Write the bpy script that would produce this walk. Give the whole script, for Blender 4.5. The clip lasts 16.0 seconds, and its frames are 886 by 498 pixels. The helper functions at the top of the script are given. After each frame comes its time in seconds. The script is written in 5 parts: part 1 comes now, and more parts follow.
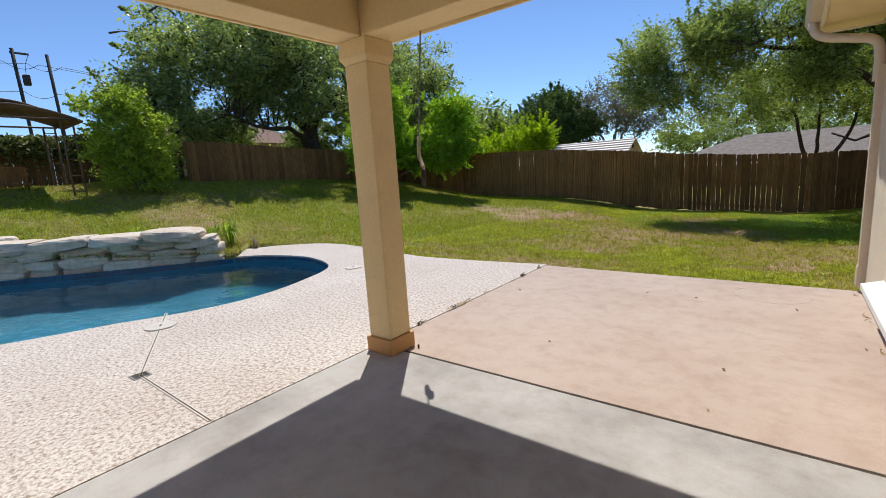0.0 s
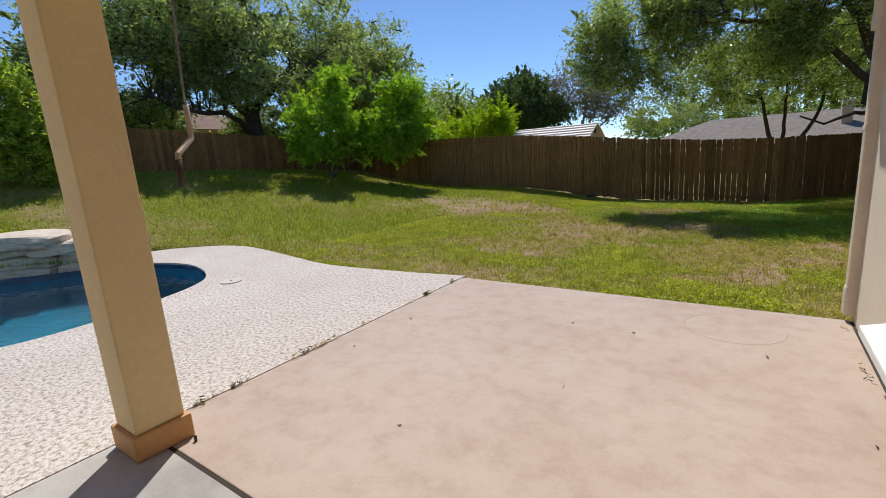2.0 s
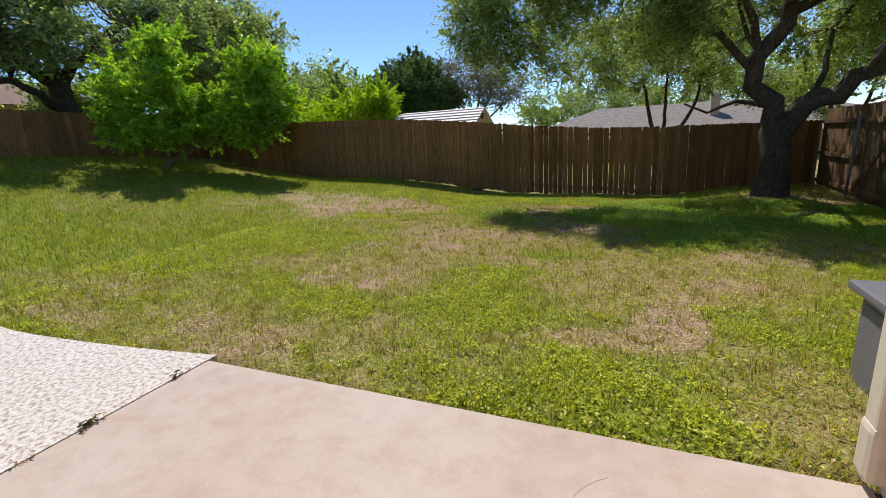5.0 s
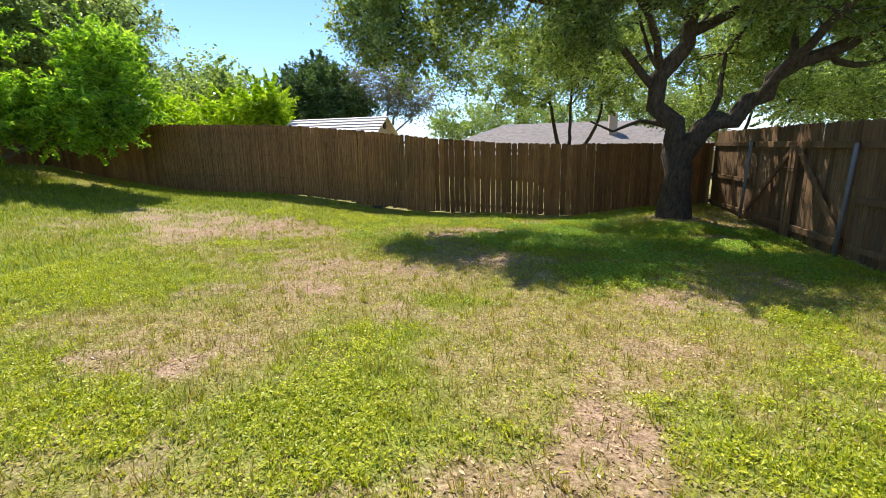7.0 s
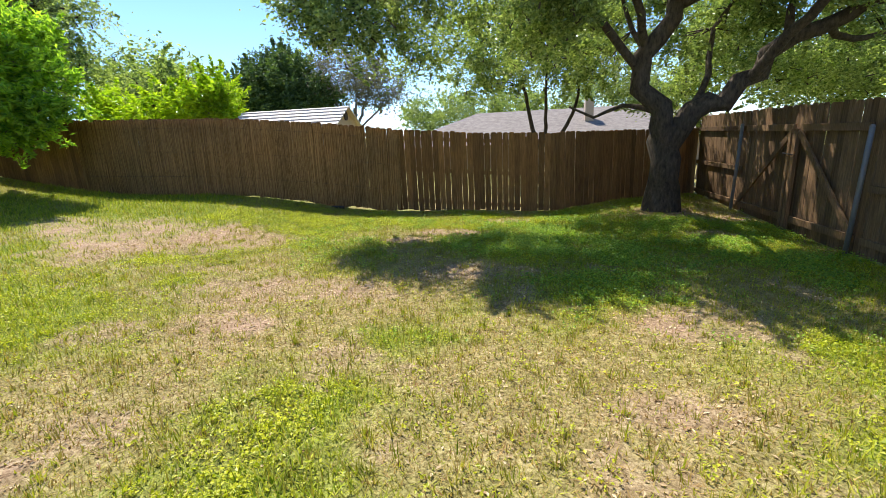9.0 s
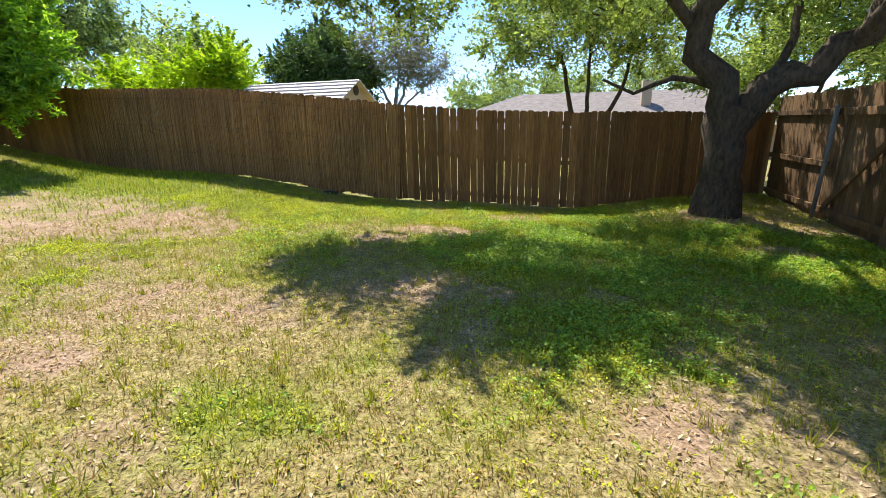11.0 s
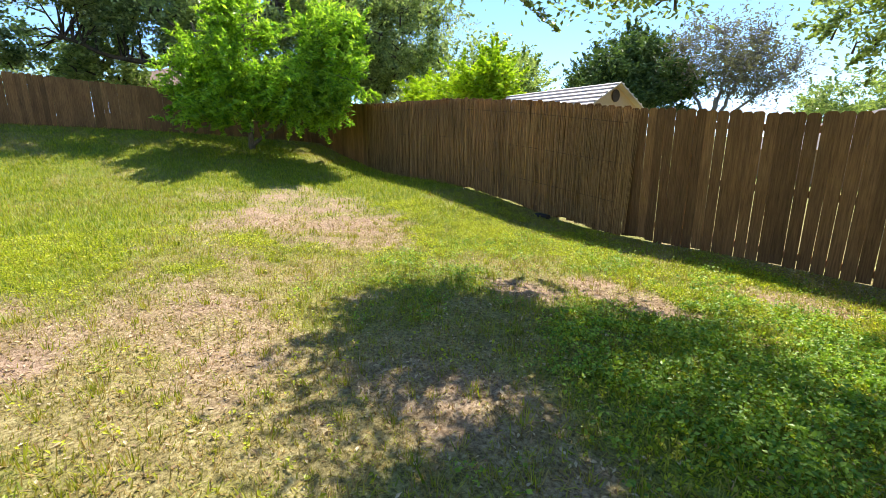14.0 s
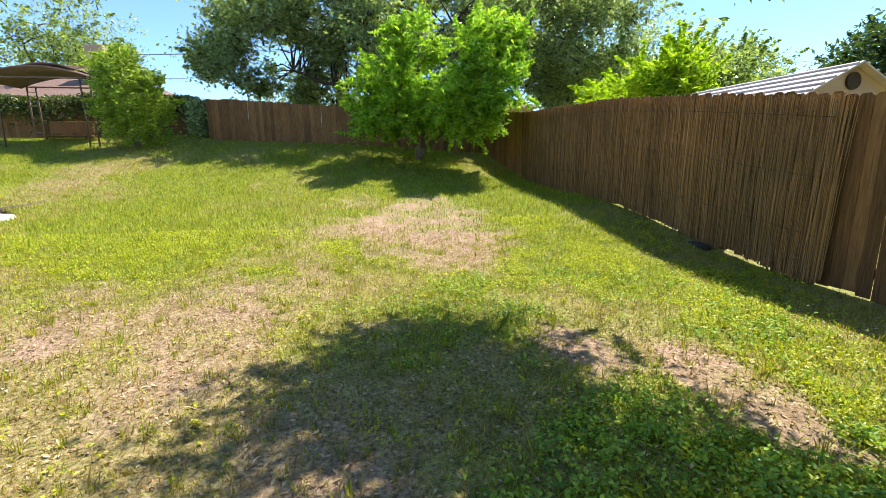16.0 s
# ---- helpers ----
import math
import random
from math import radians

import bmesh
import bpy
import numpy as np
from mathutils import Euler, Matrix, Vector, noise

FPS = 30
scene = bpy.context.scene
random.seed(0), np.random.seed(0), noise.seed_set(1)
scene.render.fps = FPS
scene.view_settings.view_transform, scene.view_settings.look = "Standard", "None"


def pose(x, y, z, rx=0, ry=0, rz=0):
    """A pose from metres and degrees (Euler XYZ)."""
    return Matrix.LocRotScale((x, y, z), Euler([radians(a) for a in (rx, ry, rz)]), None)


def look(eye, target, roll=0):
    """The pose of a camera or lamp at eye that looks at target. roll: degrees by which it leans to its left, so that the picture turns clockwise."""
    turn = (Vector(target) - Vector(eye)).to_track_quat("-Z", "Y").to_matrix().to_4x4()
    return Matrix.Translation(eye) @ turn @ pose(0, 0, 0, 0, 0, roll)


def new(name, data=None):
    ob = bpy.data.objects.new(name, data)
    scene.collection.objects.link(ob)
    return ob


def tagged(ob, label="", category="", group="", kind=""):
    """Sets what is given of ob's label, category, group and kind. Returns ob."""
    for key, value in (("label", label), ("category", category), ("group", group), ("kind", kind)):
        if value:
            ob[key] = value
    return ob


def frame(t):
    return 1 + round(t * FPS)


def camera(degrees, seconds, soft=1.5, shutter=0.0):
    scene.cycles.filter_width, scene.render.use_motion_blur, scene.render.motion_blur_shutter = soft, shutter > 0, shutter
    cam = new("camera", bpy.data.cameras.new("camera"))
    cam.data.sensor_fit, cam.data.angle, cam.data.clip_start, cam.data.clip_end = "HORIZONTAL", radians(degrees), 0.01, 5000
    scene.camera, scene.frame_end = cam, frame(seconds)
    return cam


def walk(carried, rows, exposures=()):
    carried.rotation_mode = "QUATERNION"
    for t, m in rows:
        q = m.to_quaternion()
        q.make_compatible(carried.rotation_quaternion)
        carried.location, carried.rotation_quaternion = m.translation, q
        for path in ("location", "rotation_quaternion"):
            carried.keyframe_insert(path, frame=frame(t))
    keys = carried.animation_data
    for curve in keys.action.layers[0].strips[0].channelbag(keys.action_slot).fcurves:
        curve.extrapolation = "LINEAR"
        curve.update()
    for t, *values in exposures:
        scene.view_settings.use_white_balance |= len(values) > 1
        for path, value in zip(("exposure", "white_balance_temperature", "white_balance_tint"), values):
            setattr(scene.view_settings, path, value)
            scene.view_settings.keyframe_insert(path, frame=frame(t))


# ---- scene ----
cam = camera(89.8, 16.0, 0.5)
PATH = [
    (0, (0.244, -0.247, 1.573), (-0.972, 1.304, 1.232), -3.7),
    (0.5, (0.165, 0.23, 1.548), (-1.04, 1.789, 1.204), -3.6),
    (1, (0.142, 0.698, 1.521), (-1.046, 2.267, 1.165), -3.8),
    (1.5, (0.175, 1.126, 1.511), (-1.016, 2.686, 1.126), -4.0),
    (2, (0.224, 1.586, 1.514), (-0.906, 3.186, 1.114), -4.0),
    (2.5, (0.25, 2.072, 1.517), (-0.853, 3.686, 1.094), -4.5),
    (3, (0.237, 2.519, 1.525), (-0.826, 4.158, 1.098), -4.4),
    (3.5, (0.156, 2.971, 1.51), (-0.781, 4.683, 1.071), -4.8),
    (5.8, (-0.024, 4.94, 1.44), (-0.776, 6.73, 0.957), -3.0),
    (6, (-0.009, 5.14, 1.438), (-0.744, 6.938, 0.965), -2.8),
    (6.5, (-0.059, 5.473, 1.464), (-0.528, 7.367, 1.024), -1.7),
    (7, (-0.079, 5.79, 1.467), (-0.489, 7.694, 1.016), -1.5),
    (7.5, (-0.069, 6.04, 1.473), (-0.477, 7.943, 1.012), -1.3),
    (8, (-0.115, 6.386, 1.466), (-0.362, 8.316, 1.004), -1.4),
    (8.5, (-0.148, 6.68, 1.485), (-0.304, 8.615, 1.004), -2.6),
    (8.7, (-0.132, 6.783, 1.486), (-0.349, 8.71, 0.999), -2.9),
    (10.8, (0.652, 8.653, 1.297), (0.113, 10.502, 0.758), -1.1),
    (11, (0.725, 8.826, 1.284), (0.19, 10.674, 0.737), -1.3),
    (11.5, (0.83, 9.286, 1.297), (0.12, 11.086, 0.79), -2.1),
    (12, (0.991, 9.657, 1.275), (-0.141, 11.236, 0.804), -1.2),
    (12.5, (1.071, 10.034, 1.226), (-0.306, 11.406, 0.756), -2.4),
    (13, (1.093, 10.489, 1.233), (-0.327, 11.819, 0.768), -0.8),
    (13.5, (1.168, 10.962, 1.192), (-0.309, 12.23, 0.73), 0.1),
    (14, (1.126, 11.472, 1.149), (-0.446, 12.619, 0.687), -0.2),
    (14.5, (1.084, 11.961, 1.128), (-0.597, 12.95, 0.685), -1.0),
    (15, (1.097, 12.439, 1.102), (-0.684, 13.233, 0.66), 0.9),
    (15.5, (1.009, 12.869, 1.114), (-0.834, 13.516, 0.684), 0.8),
    (16, (0.95, 13.209, 1.103), (-0.974, 13.568, 0.694), -0.7),
]
EXPOSURES = [(0.0, 0.10), (1.0, 0.03), (2.0, 0.0), (2.8, 0.06), (3.5, 0.12), (5.8, 0.46), (7.0, 0.9), (8.7, 0.98), (10.8, 1.1), (13.0, 1.15), (16.0, 1.22)]
walk(cam, [(t, look(eye, target, roll)) for t, eye, target, roll in PATH], EXPOSURES)

# ---- world, sun, exposure ----
SUN_EL, SUN_TO = radians(57.8), Vector((-0.60, 0.80, 0)).normalized()
sun_way = Vector((SUN_TO.x * math.cos(SUN_EL), SUN_TO.y * math.cos(SUN_EL), math.sin(SUN_EL)))
world = bpy.data.worlds.new("sky")
scene.world = world
world.use_nodes = True
sky = world.node_tree.nodes.new("ShaderNodeTexSky")
sky.sky_type, sky.sun_disc = "NISHITA", False
sky.sun_elevation, sky.sun_rotation = SUN_EL, math.atan2(SUN_TO.x, SUN_TO.y)
sky.air_density, sky.dust_density, sky.ozone_density, sky.altitude = 0.75, 0.0, 7.0, 500
world.node_tree.links.new(sky.outputs[0], world.node_tree.nodes["Background"].inputs[0])
world.node_tree.nodes["Background"].inputs[1].default_value = 0.15
sun = new("sun", bpy.data.lights.new("sun", "SUN"))
sun.data.energy, sun.data.angle, sun.data.color = 4.1, radians(0.53), (1.0, 0.965, 0.91)
sun.matrix_world = look(sun_way * 60, (0, 0, 0))


# ---- materials ----
def shader(name, rough=0.8, metal=0.0, spec=0.5):
    m = bpy.data.materials.new(name)
    m.use_nodes = True
    n, l = m.node_tree.nodes, m.node_tree.links
    b = n["Principled BSDF"]
    b.inputs["Roughness"].default_value, b.inputs["Metallic"].default_value = rough, metal
    b.inputs["Specular IOR Level"].default_value = spec
    return m, n, l, b


def coords(n, l, scale=(1, 1, 1), world_space=True):
    mp = n.new("ShaderNodeMapping")
    mp.inputs["Scale"].default_value = scale
    if world_space:
        l.new(n.new("ShaderNodeNewGeometry").outputs["Position"], mp.inputs[0])
    else:
        l.new(n.new("ShaderNodeTexCoord").outputs["Object"], mp.inputs[0])
    return mp.outputs[0]


def noise_tex(n, l, vec, scale, detail=4, rough=0.6):
    t = n.new("ShaderNodeTexNoise")
    t.inputs["Scale"].default_value, t.inputs["Detail"].default_value, t.inputs["Roughness"].default_value = scale, detail, rough
    l.new(vec, t.inputs["Vector"])
    return t.outputs["Fac"]


def ramp(n, l, fac, stops):
    r = n.new("ShaderNodeValToRGB")
    while len(r.color_ramp.elements) < len(stops):
        r.color_ramp.elements.new(0.5)
    for e, (p, c) in zip(r.color_ramp.elements, stops):
        e.position, e.color = p, (*c, 1) if len(c) == 3 else c
    l.new(fac, r.inputs[0])
    return r.outputs[0]


def grey(v):
    return (v, v, v)


def mix(n, l, fac, a, b, mode="MIX"):
    m = n.new("ShaderNodeMix")
    m.data_type, m.blend_type = "RGBA", mode
    for sock, v in ((m.inputs[0], fac), (m.inputs[6], a), (m.inputs[7], b)):
        if isinstance(v, (int, float)):
            sock.default_value = v
        elif isinstance(v, tuple):
            sock.default_value = (*v, 1)
        else:
            l.new(v, sock)
    return m.outputs[2]


def bump(n, l, b, height, strength=0.4, dist=0.01):
    k = n.new("ShaderNodeBump")
    k.inputs["Strength"].default_value, k.inputs["Distance"].default_value = strength, dist
    l.new(height, k.inputs["Height"])
    l.new(k.outputs[0], b.inputs["Normal"])


def paint(name, colour, rough=0.7, fine=60.0, strength=0.25, spread=0.12, metal=0.0):
    """A plain painted or cast surface with grain and faint stains."""
    m, n, l, b = shader(name, rough, metal)
    v = coords(n, l)
    big, small = noise_tex(n, l, v, 1.7, 5), noise_tex(n, l, v, fine, 3)
    dark, light = tuple(c * (1 - spread) for c in colour), tuple(min(1, c * (1 + spread)) for c in colour)
    c1 = ramp(n, l, big, [(0.3, dark), (0.7, light)])
    c2 = mix(n, l, 0.35, c1, ramp(n, l, small, [(0.3, grey(0.75)), (0.7, grey(1))]), "MULTIPLY")
    l.new(c2, b.inputs["Base Color"])
    bump(n, l, b, small, strength, 0.004)
    return m


def old_wood(name, dark, light, rough=0.85):
    """Weathered fence wood: grain along z, each board its own tone."""
    m, n, l, b = shader(name, rough, 0, 0.25)
    info = n.new("ShaderNodeObjectInfo")
    off = n.new("ShaderNodeVectorMath")
    off.operation = "MULTIPLY_ADD"
    l.new(info.outputs["Random"], off.inputs[0])
    off.inputs[1].default_value = (37, 19, 53)
    l.new(coords(n, l, (30, 30, 1.6)), off.inputs[2])
    grain = noise_tex(n, l, off.outputs[0], 2.0, 6, 0.65)
    stain = noise_tex(n, l, coords(n, l, (1.2, 1.2, 0.7)), 1.5, 4)
    c = ramp(n, l, grain, [(0.25, dark), (0.75, light)])
    tone = ramp(n, l, info.outputs["Random"], [(0.0, grey(0.62)), (1.0, grey(1.1))])
    c = mix(n, l, 1.0, c, tone, "MULTIPLY")
    c = mix(n, l, 0.5, c, ramp(n, l, stain, [(0.3, (0.55, 0.5, 0.47)), (0.65, (1, 1, 1))]), "MULTIPLY")
    l.new(c, b.inputs["Base Color"])
    bump(n, l, b, grain, 0.5, 0.006)
    return m


def leafy(name, dark, light, gloss=0.4, through_light=0.4, gain=1.3):
    """Leaves: tone varies from leaf to leaf, and light comes through them."""
    m, n, l, b = shader(name, gloss, 0, 0.5)
    geo = n.new("ShaderNodeNewGeometry")
    c = ramp(n, l, geo.outputs["Random Per Island"], [(0.0, dark), (1.0, light)])
    drift = noise_tex(n, l, coords(n, l), 0.9, 3)
    c = mix(n, l, 0.6, c, ramp(n, l, drift, [(0.3, (0.6, 0.66, 0.6)), (0.7, (1.15, 1.1, 0.95))]), "MULTIPLY")
    l.new(c, b.inputs["Base Color"])
    tr = n.new("ShaderNodeBsdfTranslucent")
    l.new(mix(n, l, 1.0, c, (gain, gain * 1.04, gain * 0.42), "MULTIPLY"), tr.inputs[0])
    sh = n.new("ShaderNodeMixShader")
    sh.inputs[0].default_value = through_light
    l.new(b.outputs[0], sh.inputs[1])
    l.new(tr.outputs[0], sh.inputs[2])
    l.new(sh.outputs[0], n["Material Output"].inputs[0])
    return m


def bark_mat(name, dark, light):
    m, n, l, b = shader(name, 0.95, 0, 0.2)
    v = coords(n, l, (1, 1, 0.35))
    f = noise_tex(n, l, v, 18, 6, 0.7)
    g = noise_tex(n, l, coords(n, l), 2.2, 3)
    c = mix(n, l, 0.5, ramp(n, l, f, [(0.3, dark), (0.7, light)]), ramp(n, l, g, [(0.3, grey(0.6)), (0.7, grey(1))]), "MULTIPLY")
    l.new(c, b.inputs["Base Color"])
    bump(n, l, b, f, 0.9, 0.03)
    return m


def lawn_mat(name, blades):
    """Soil, straw and green by the two masks of the lawn ("bare", "lush"), with grain in each."""
    m, n, l, b = shader(name, 0.85 if not blades else 0.6, 0, 0.2)

    def mask(key):
        a = n.new("ShaderNodeAttribute")
        a.attribute_name = key
        return a.outputs["Fac"]

    v = coords(n, l)
    fine, mid = noise_tex(n, l, v, 34, 6, 0.75), noise_tex(n, l, v, 6, 4)
    if blades:
        rnd = n.new("ShaderNodeNewGeometry").outputs["Random Per Island"]
        straw = ramp(n, l, rnd, [(0.0, (0.36, 0.20, 0.08)), (0.4, (0.66, 0.46, 0.20)), (0.6, (0.52, 0.34, 0.13)), (0.75, (0.34, 0.36, 0.04)), (1.0, (0.46, 0.46, 0.06))])
        green = ramp(n, l, rnd, [(0.0, (0.14, 0.23, 0.01)), (0.5, (0.33, 0.415, 0.015)), (0.85, (0.57, 0.56, 0.04)), (1.0, (0.62, 0.52, 0.14))])
        c = mix(n, l, mask("lush"), straw, green)
    else:
        straw = ramp(n, l, fine, [(0.36, (0.13, 0.09, 0.035)), (0.5, (0.38, 0.28, 0.12)), (0.64, (0.64, 0.50, 0.26))])
        green = ramp(n, l, fine, [(0.36, (0.06, 0.085, 0.008)), (0.5, (0.21, 0.28, 0.02)), (0.64, (0.42, 0.46, 0.06))])
        soil = ramp(n, l, fine, [(0.36, (0.20, 0.12, 0.07)), (0.5, (0.43, 0.28, 0.175)), (0.64, (0.62, 0.44, 0.30))])
        c = mix(n, l, mask("lush"), straw, green)
        c = mix(n, l, mask("bare"), c, soil)
    c = mix(n, l, 0.75, c, ramp(n, l, mid, [(0.36, (0.62, 0.62, 0.5)), (0.6, grey(1.0))]), "MULTIPLY")
    l.new(c, b.inputs["Base Color"])
    if blades:
        tr = n.new("ShaderNodeBsdfTranslucent")
        l.new(mix(n, l, 1.0, c, (1.2, 1.25, 0.7), "MULTIPLY"), tr.inputs[0])
        sh = n.new("ShaderNodeMixShader")
        sh.inputs[0].default_value = 0.35
        l.new(b.outputs[0], sh.inputs[1])
        l.new(tr.outputs[0], sh.inputs[2])
        l.new(sh.outputs[0], n["Material Output"].inputs[0])
    else:
        bump(n, l, b, fine, 0.8, 0.03)
    return m


def pebble_mat(name):
    """Exposed aggregate: pale pebbles and brown specks set in cream cement."""
    m, n, l, b = shader(name, 0.85, 0, 0.3)
    v = coords(n, l)
    wob = n.new("ShaderNodeMix")
    wob.data_type = "VECTOR"
    vo = n.new("ShaderNodeTexVoronoi")
    vo.inputs["Scale"].default_value, vo.inputs["Randomness"].default_value = 52, 1.0
    nz = n.new("ShaderNodeTexNoise")
    nz.inputs["Scale"].default_value = 30
    l.new(v, nz.inputs["Vector"])
    wob.inputs[0].default_value = 0.03
    l.new(v, wob.inputs[4])
    l.new(nz.outputs["Color"], wob.inputs[5])
    l.new(wob.outputs[1], vo.inputs["Vector"])
    patch = noise_tex(n, l, v, 32, 6, 0.66)
    big = noise_tex(n, l, v, 0.8, 4)
    stone = ramp(n, l, vo.outputs["Color"], [(0.0, (0.24, 0.175, 0.14)), (0.4, (0.42, 0.335, 0.28)), (1.0, (0.58, 0.50, 0.44))])
    c = mix(n, l, ramp(n, l, patch, [(0.42, grey(0)), (0.54, grey(1))]), stone, (0.72, 0.67, 0.61))
    c = mix(n, l, 0.5, c, ramp(n, l, big, [(0.3, (0.74, 0.66, 0.62)), (0.7, (1, 1, 1))]), "MULTIPLY")
    l.new(c, b.inputs["Base Color"])
    h = mix(n, l, 0.5, ramp(n, l, vo.outputs["Distance"], [(0.0, grey(1)), (0.6, grey(0))]), patch)
    bump(n, l, b, h, 0.8, 0.008)
    return m


def slab_mat(name, base, stain, fleck):
    """Worn cast concrete with cloudy staining, scuffs and hairline dirt."""
    m, n, l, b = shader(name, 0.75, 0, 0.35)
    v = coords(n, l)
    cloud, drag = noise_tex(n, l, v, 0.9, 6, 0.6), noise_tex(n, l, coords(n, l, (1, 1.7, 1)), 1.3, 6, 0.7)
    grit, spots = noise_tex(n, l, v, 90, 4, 0.7), noise_tex(n, l, v, 5.5, 5, 0.7)
    c = ramp(n, l, cloud, [(0.34, stain), (0.56, base)])
    c = mix(n, l, ramp(n, l, drag, [(0.5, grey(0)), (0.8, grey(0.3))]), c, fleck)
    c = mix(n, l, 0.45, c, ramp(n, l, spots, [(0.3, (0.70, 0.62, 0.57)), (0.56, (1, 1, 1))]), "MULTIPLY")
    c = mix(n, l, 0.3, c, ramp(n, l, grit, [(0.3, grey(0.7)), (0.65, grey(1))]), "MULTIPLY")
    l.new(c, b.inputs["Base Color"])
    bump(n, l, b, grit, 0.3, 0.003)
    return m


def shingle_mat(name, dark, light):
    m, n, l, b = shader(name, 0.9, 0, 0.2)
    f = noise_tex(n, l, coords(n, l, (2.2, 2.2, 9)), 1.6, 5, 0.7)
    g = noise_tex(n, l, coords(n, l), 14, 3)
    c = mix(n, l, 0.5, ramp(n, l, f, [(0.3, dark), (0.7, light)]), ramp(n, l, g, [(0.3, grey(0.6)), (0.7, grey(1))]), "MULTIPLY")
    l.new(c, b.inputs["Base Color"])
    bump(n, l, b, g, 0.4, 0.02)
    return m


def stone_mat(name):
    m, n, l, b = shader(name, 0.9, 0, 0.25)
    v = coords(n, l)
    f, g, lay = noise_tex(n, l, v, 9, 6, 0.7), noise_tex(n, l, v, 1.8, 4), noise_tex(n, l, coords(n, l, (1, 1, 8)), 2.5, 5)
    info = n.new("ShaderNodeObjectInfo")
    c = ramp(n, l, f, [(0.25, (0.58, 0.48, 0.38)), (0.5, (0.80, 0.71, 0.61)), (0.8, (0.88, 0.82, 0.73))])
    c = mix(n, l, 0.35, c, ramp(n, l, lay, [(0.35, (0.62, 0.52, 0.42)), (0.6, (1, 1, 1))]), "MULTIPLY")
    c = mix(n, l, 0.35, c, ramp(n, l, g, [(0.3, (0.72, 0.66, 0.58)), (0.7, (1, 1, 1))]), "MULTIPLY")
    c = mix(n, l, 0.5, c, ramp(n, l, info.outputs["Random"], [(0, (0.8, 0.74, 0.66)), (1, (1.1, 1.08, 1.05))]), "MULTIPLY")
    l.new(c, b.inputs["Base Color"])
    bump(n, l, b, f, 0.7, 0.02)
    return m


def water_mat(name):
    m, n, l, b = shader(name, 0.02, 0, 0.5)
    b.inputs["Base Color"].default_value = (0.78, 0.94, 1.0, 1)
    b.inputs["Transmission Weight"].default_value, b.inputs["IOR"].default_value = 1.0, 1.33
    f = noise_tex(n, l, coords(n, l, (1.0, 1.7, 1.0)), 1.3, 3, 0.5)
    bump(n, l, b, f, 0.55, 0.06)
    return m


def glass_mat(name):
    m, n, l, b = shader(name, 0.03)
    b.inputs["Base Color"].default_value = (0.03, 0.035, 0.04, 1)
    f = noise_tex(n, l, coords(n, l), 3, 2)
    bump(n, l, b, f, 0.05, 0.01)
    return m


M_TAN = paint("tan_painted_stucco", (0.86, 0.67, 0.36), 0.75, 45, 0.25, 0.05)
M_BAND = paint("ochre_painted_base", (0.60, 0.33, 0.13), 0.7, 45, 0.25, 0.08)
M_WALL = paint("cream_stucco", (0.70, 0.60, 0.46), 0.85, 70, 0.9, 0.05)
M_CEIL = paint("cream_ceiling", (0.80, 0.70, 0.50), 0.8, 40, 0.1, 0.04)
M_GUTTER = paint("cream_gutter_metal", (0.68, 0.58, 0.45), 0.45, 30, 0.05, 0.06)
M_WHITE = paint("white_enamel", (0.8, 0.8, 0.78), 0.4, 30, 0.05, 0.04)
M_GREYBOX = paint("grey_cabinet_paint", (0.17, 0.16, 0.17), 0.5, 30, 0.08, 0.08)
M_BLUE = paint("blue_grey_plastic", (0.10, 0.17, 0.25), 0.45, 25, 0.05, 0.12)
M_BLOCK = paint("grey_cast_block", (0.20, 0.24, 0.30), 0.85, 60, 0.5, 0.15)
M_PIPE = paint("galvanised_pipe", (0.24, 0.23, 0.22), 0.6, 40, 0.1, 0.2, 0.3)
M_DARKIRON = paint("dark_bronze_metal", (0.07, 0.05, 0.04), 0.5, 40, 0.2, 0.2, 0.5)
M_RUST = paint("pale_bare_metal", (0.55, 0.42, 0.32), 0.5, 40, 0.2, 0.15, 0.3)
# dark joint filler and scrap; also the painted shade of slots and holes
M_NEARBLACK = paint("dark_filler_and_hole_shade", (0.06, 0.045, 0.035), 0.95, 40, 0.5, 0.3)
M_SLAB = slab_mat("grey_patio_concrete", (0.50, 0.475, 0.44), (0.33, 0.305, 0.28), (0.62, 0.60, 0.57))
M_PINK = slab_mat("pink_patio_concrete", (0.53, 0.42, 0.345), (0.48, 0.36, 0.29), (0.57, 0.49, 0.43))
M_PEBBLE = pebble_mat("exposed_aggregate")
M_GROUND = lawn_mat("lawn_ground", False)
M_BLADE = lawn_mat("grass_blades", True)
M_WEED = leafy("weed_leaves", (0.33, 0.39, 0.012), (0.72, 0.69, 0.05), 0.45, 0.4)
M_HERB = leafy("deep_green_herbs", (0.11, 0.25, 0.025), (0.52, 0.66, 0.09), 0.45, 0.4)
M_LITTER = leafy("dry_leaf_litter", (0.30, 0.17, 0.08), (0.80, 0.62, 0.40), 0.8, 0.15)
M_PICKET = old_wood("brown_cedar_boards", (0.125, 0.058, 0.018), (0.45, 0.23, 0.08))
M_GATE = old_wood("grey_brown_gate_boards", (0.10, 0.056, 0.026), (0.37, 0.22, 0.105))
M_REED = leafy("reed_screen_canes", (0.16, 0.072, 0.02), (0.62, 0.345, 0.125), 0.7, 0.05)
M_BARK = bark_mat("oak_bark", (0.036, 0.027, 0.019), (0.15, 0.113, 0.078))
M_BARK2 = bark_mat("smooth_fruit_bark", (0.12, 0.09, 0.06), (0.34, 0.27, 0.19))
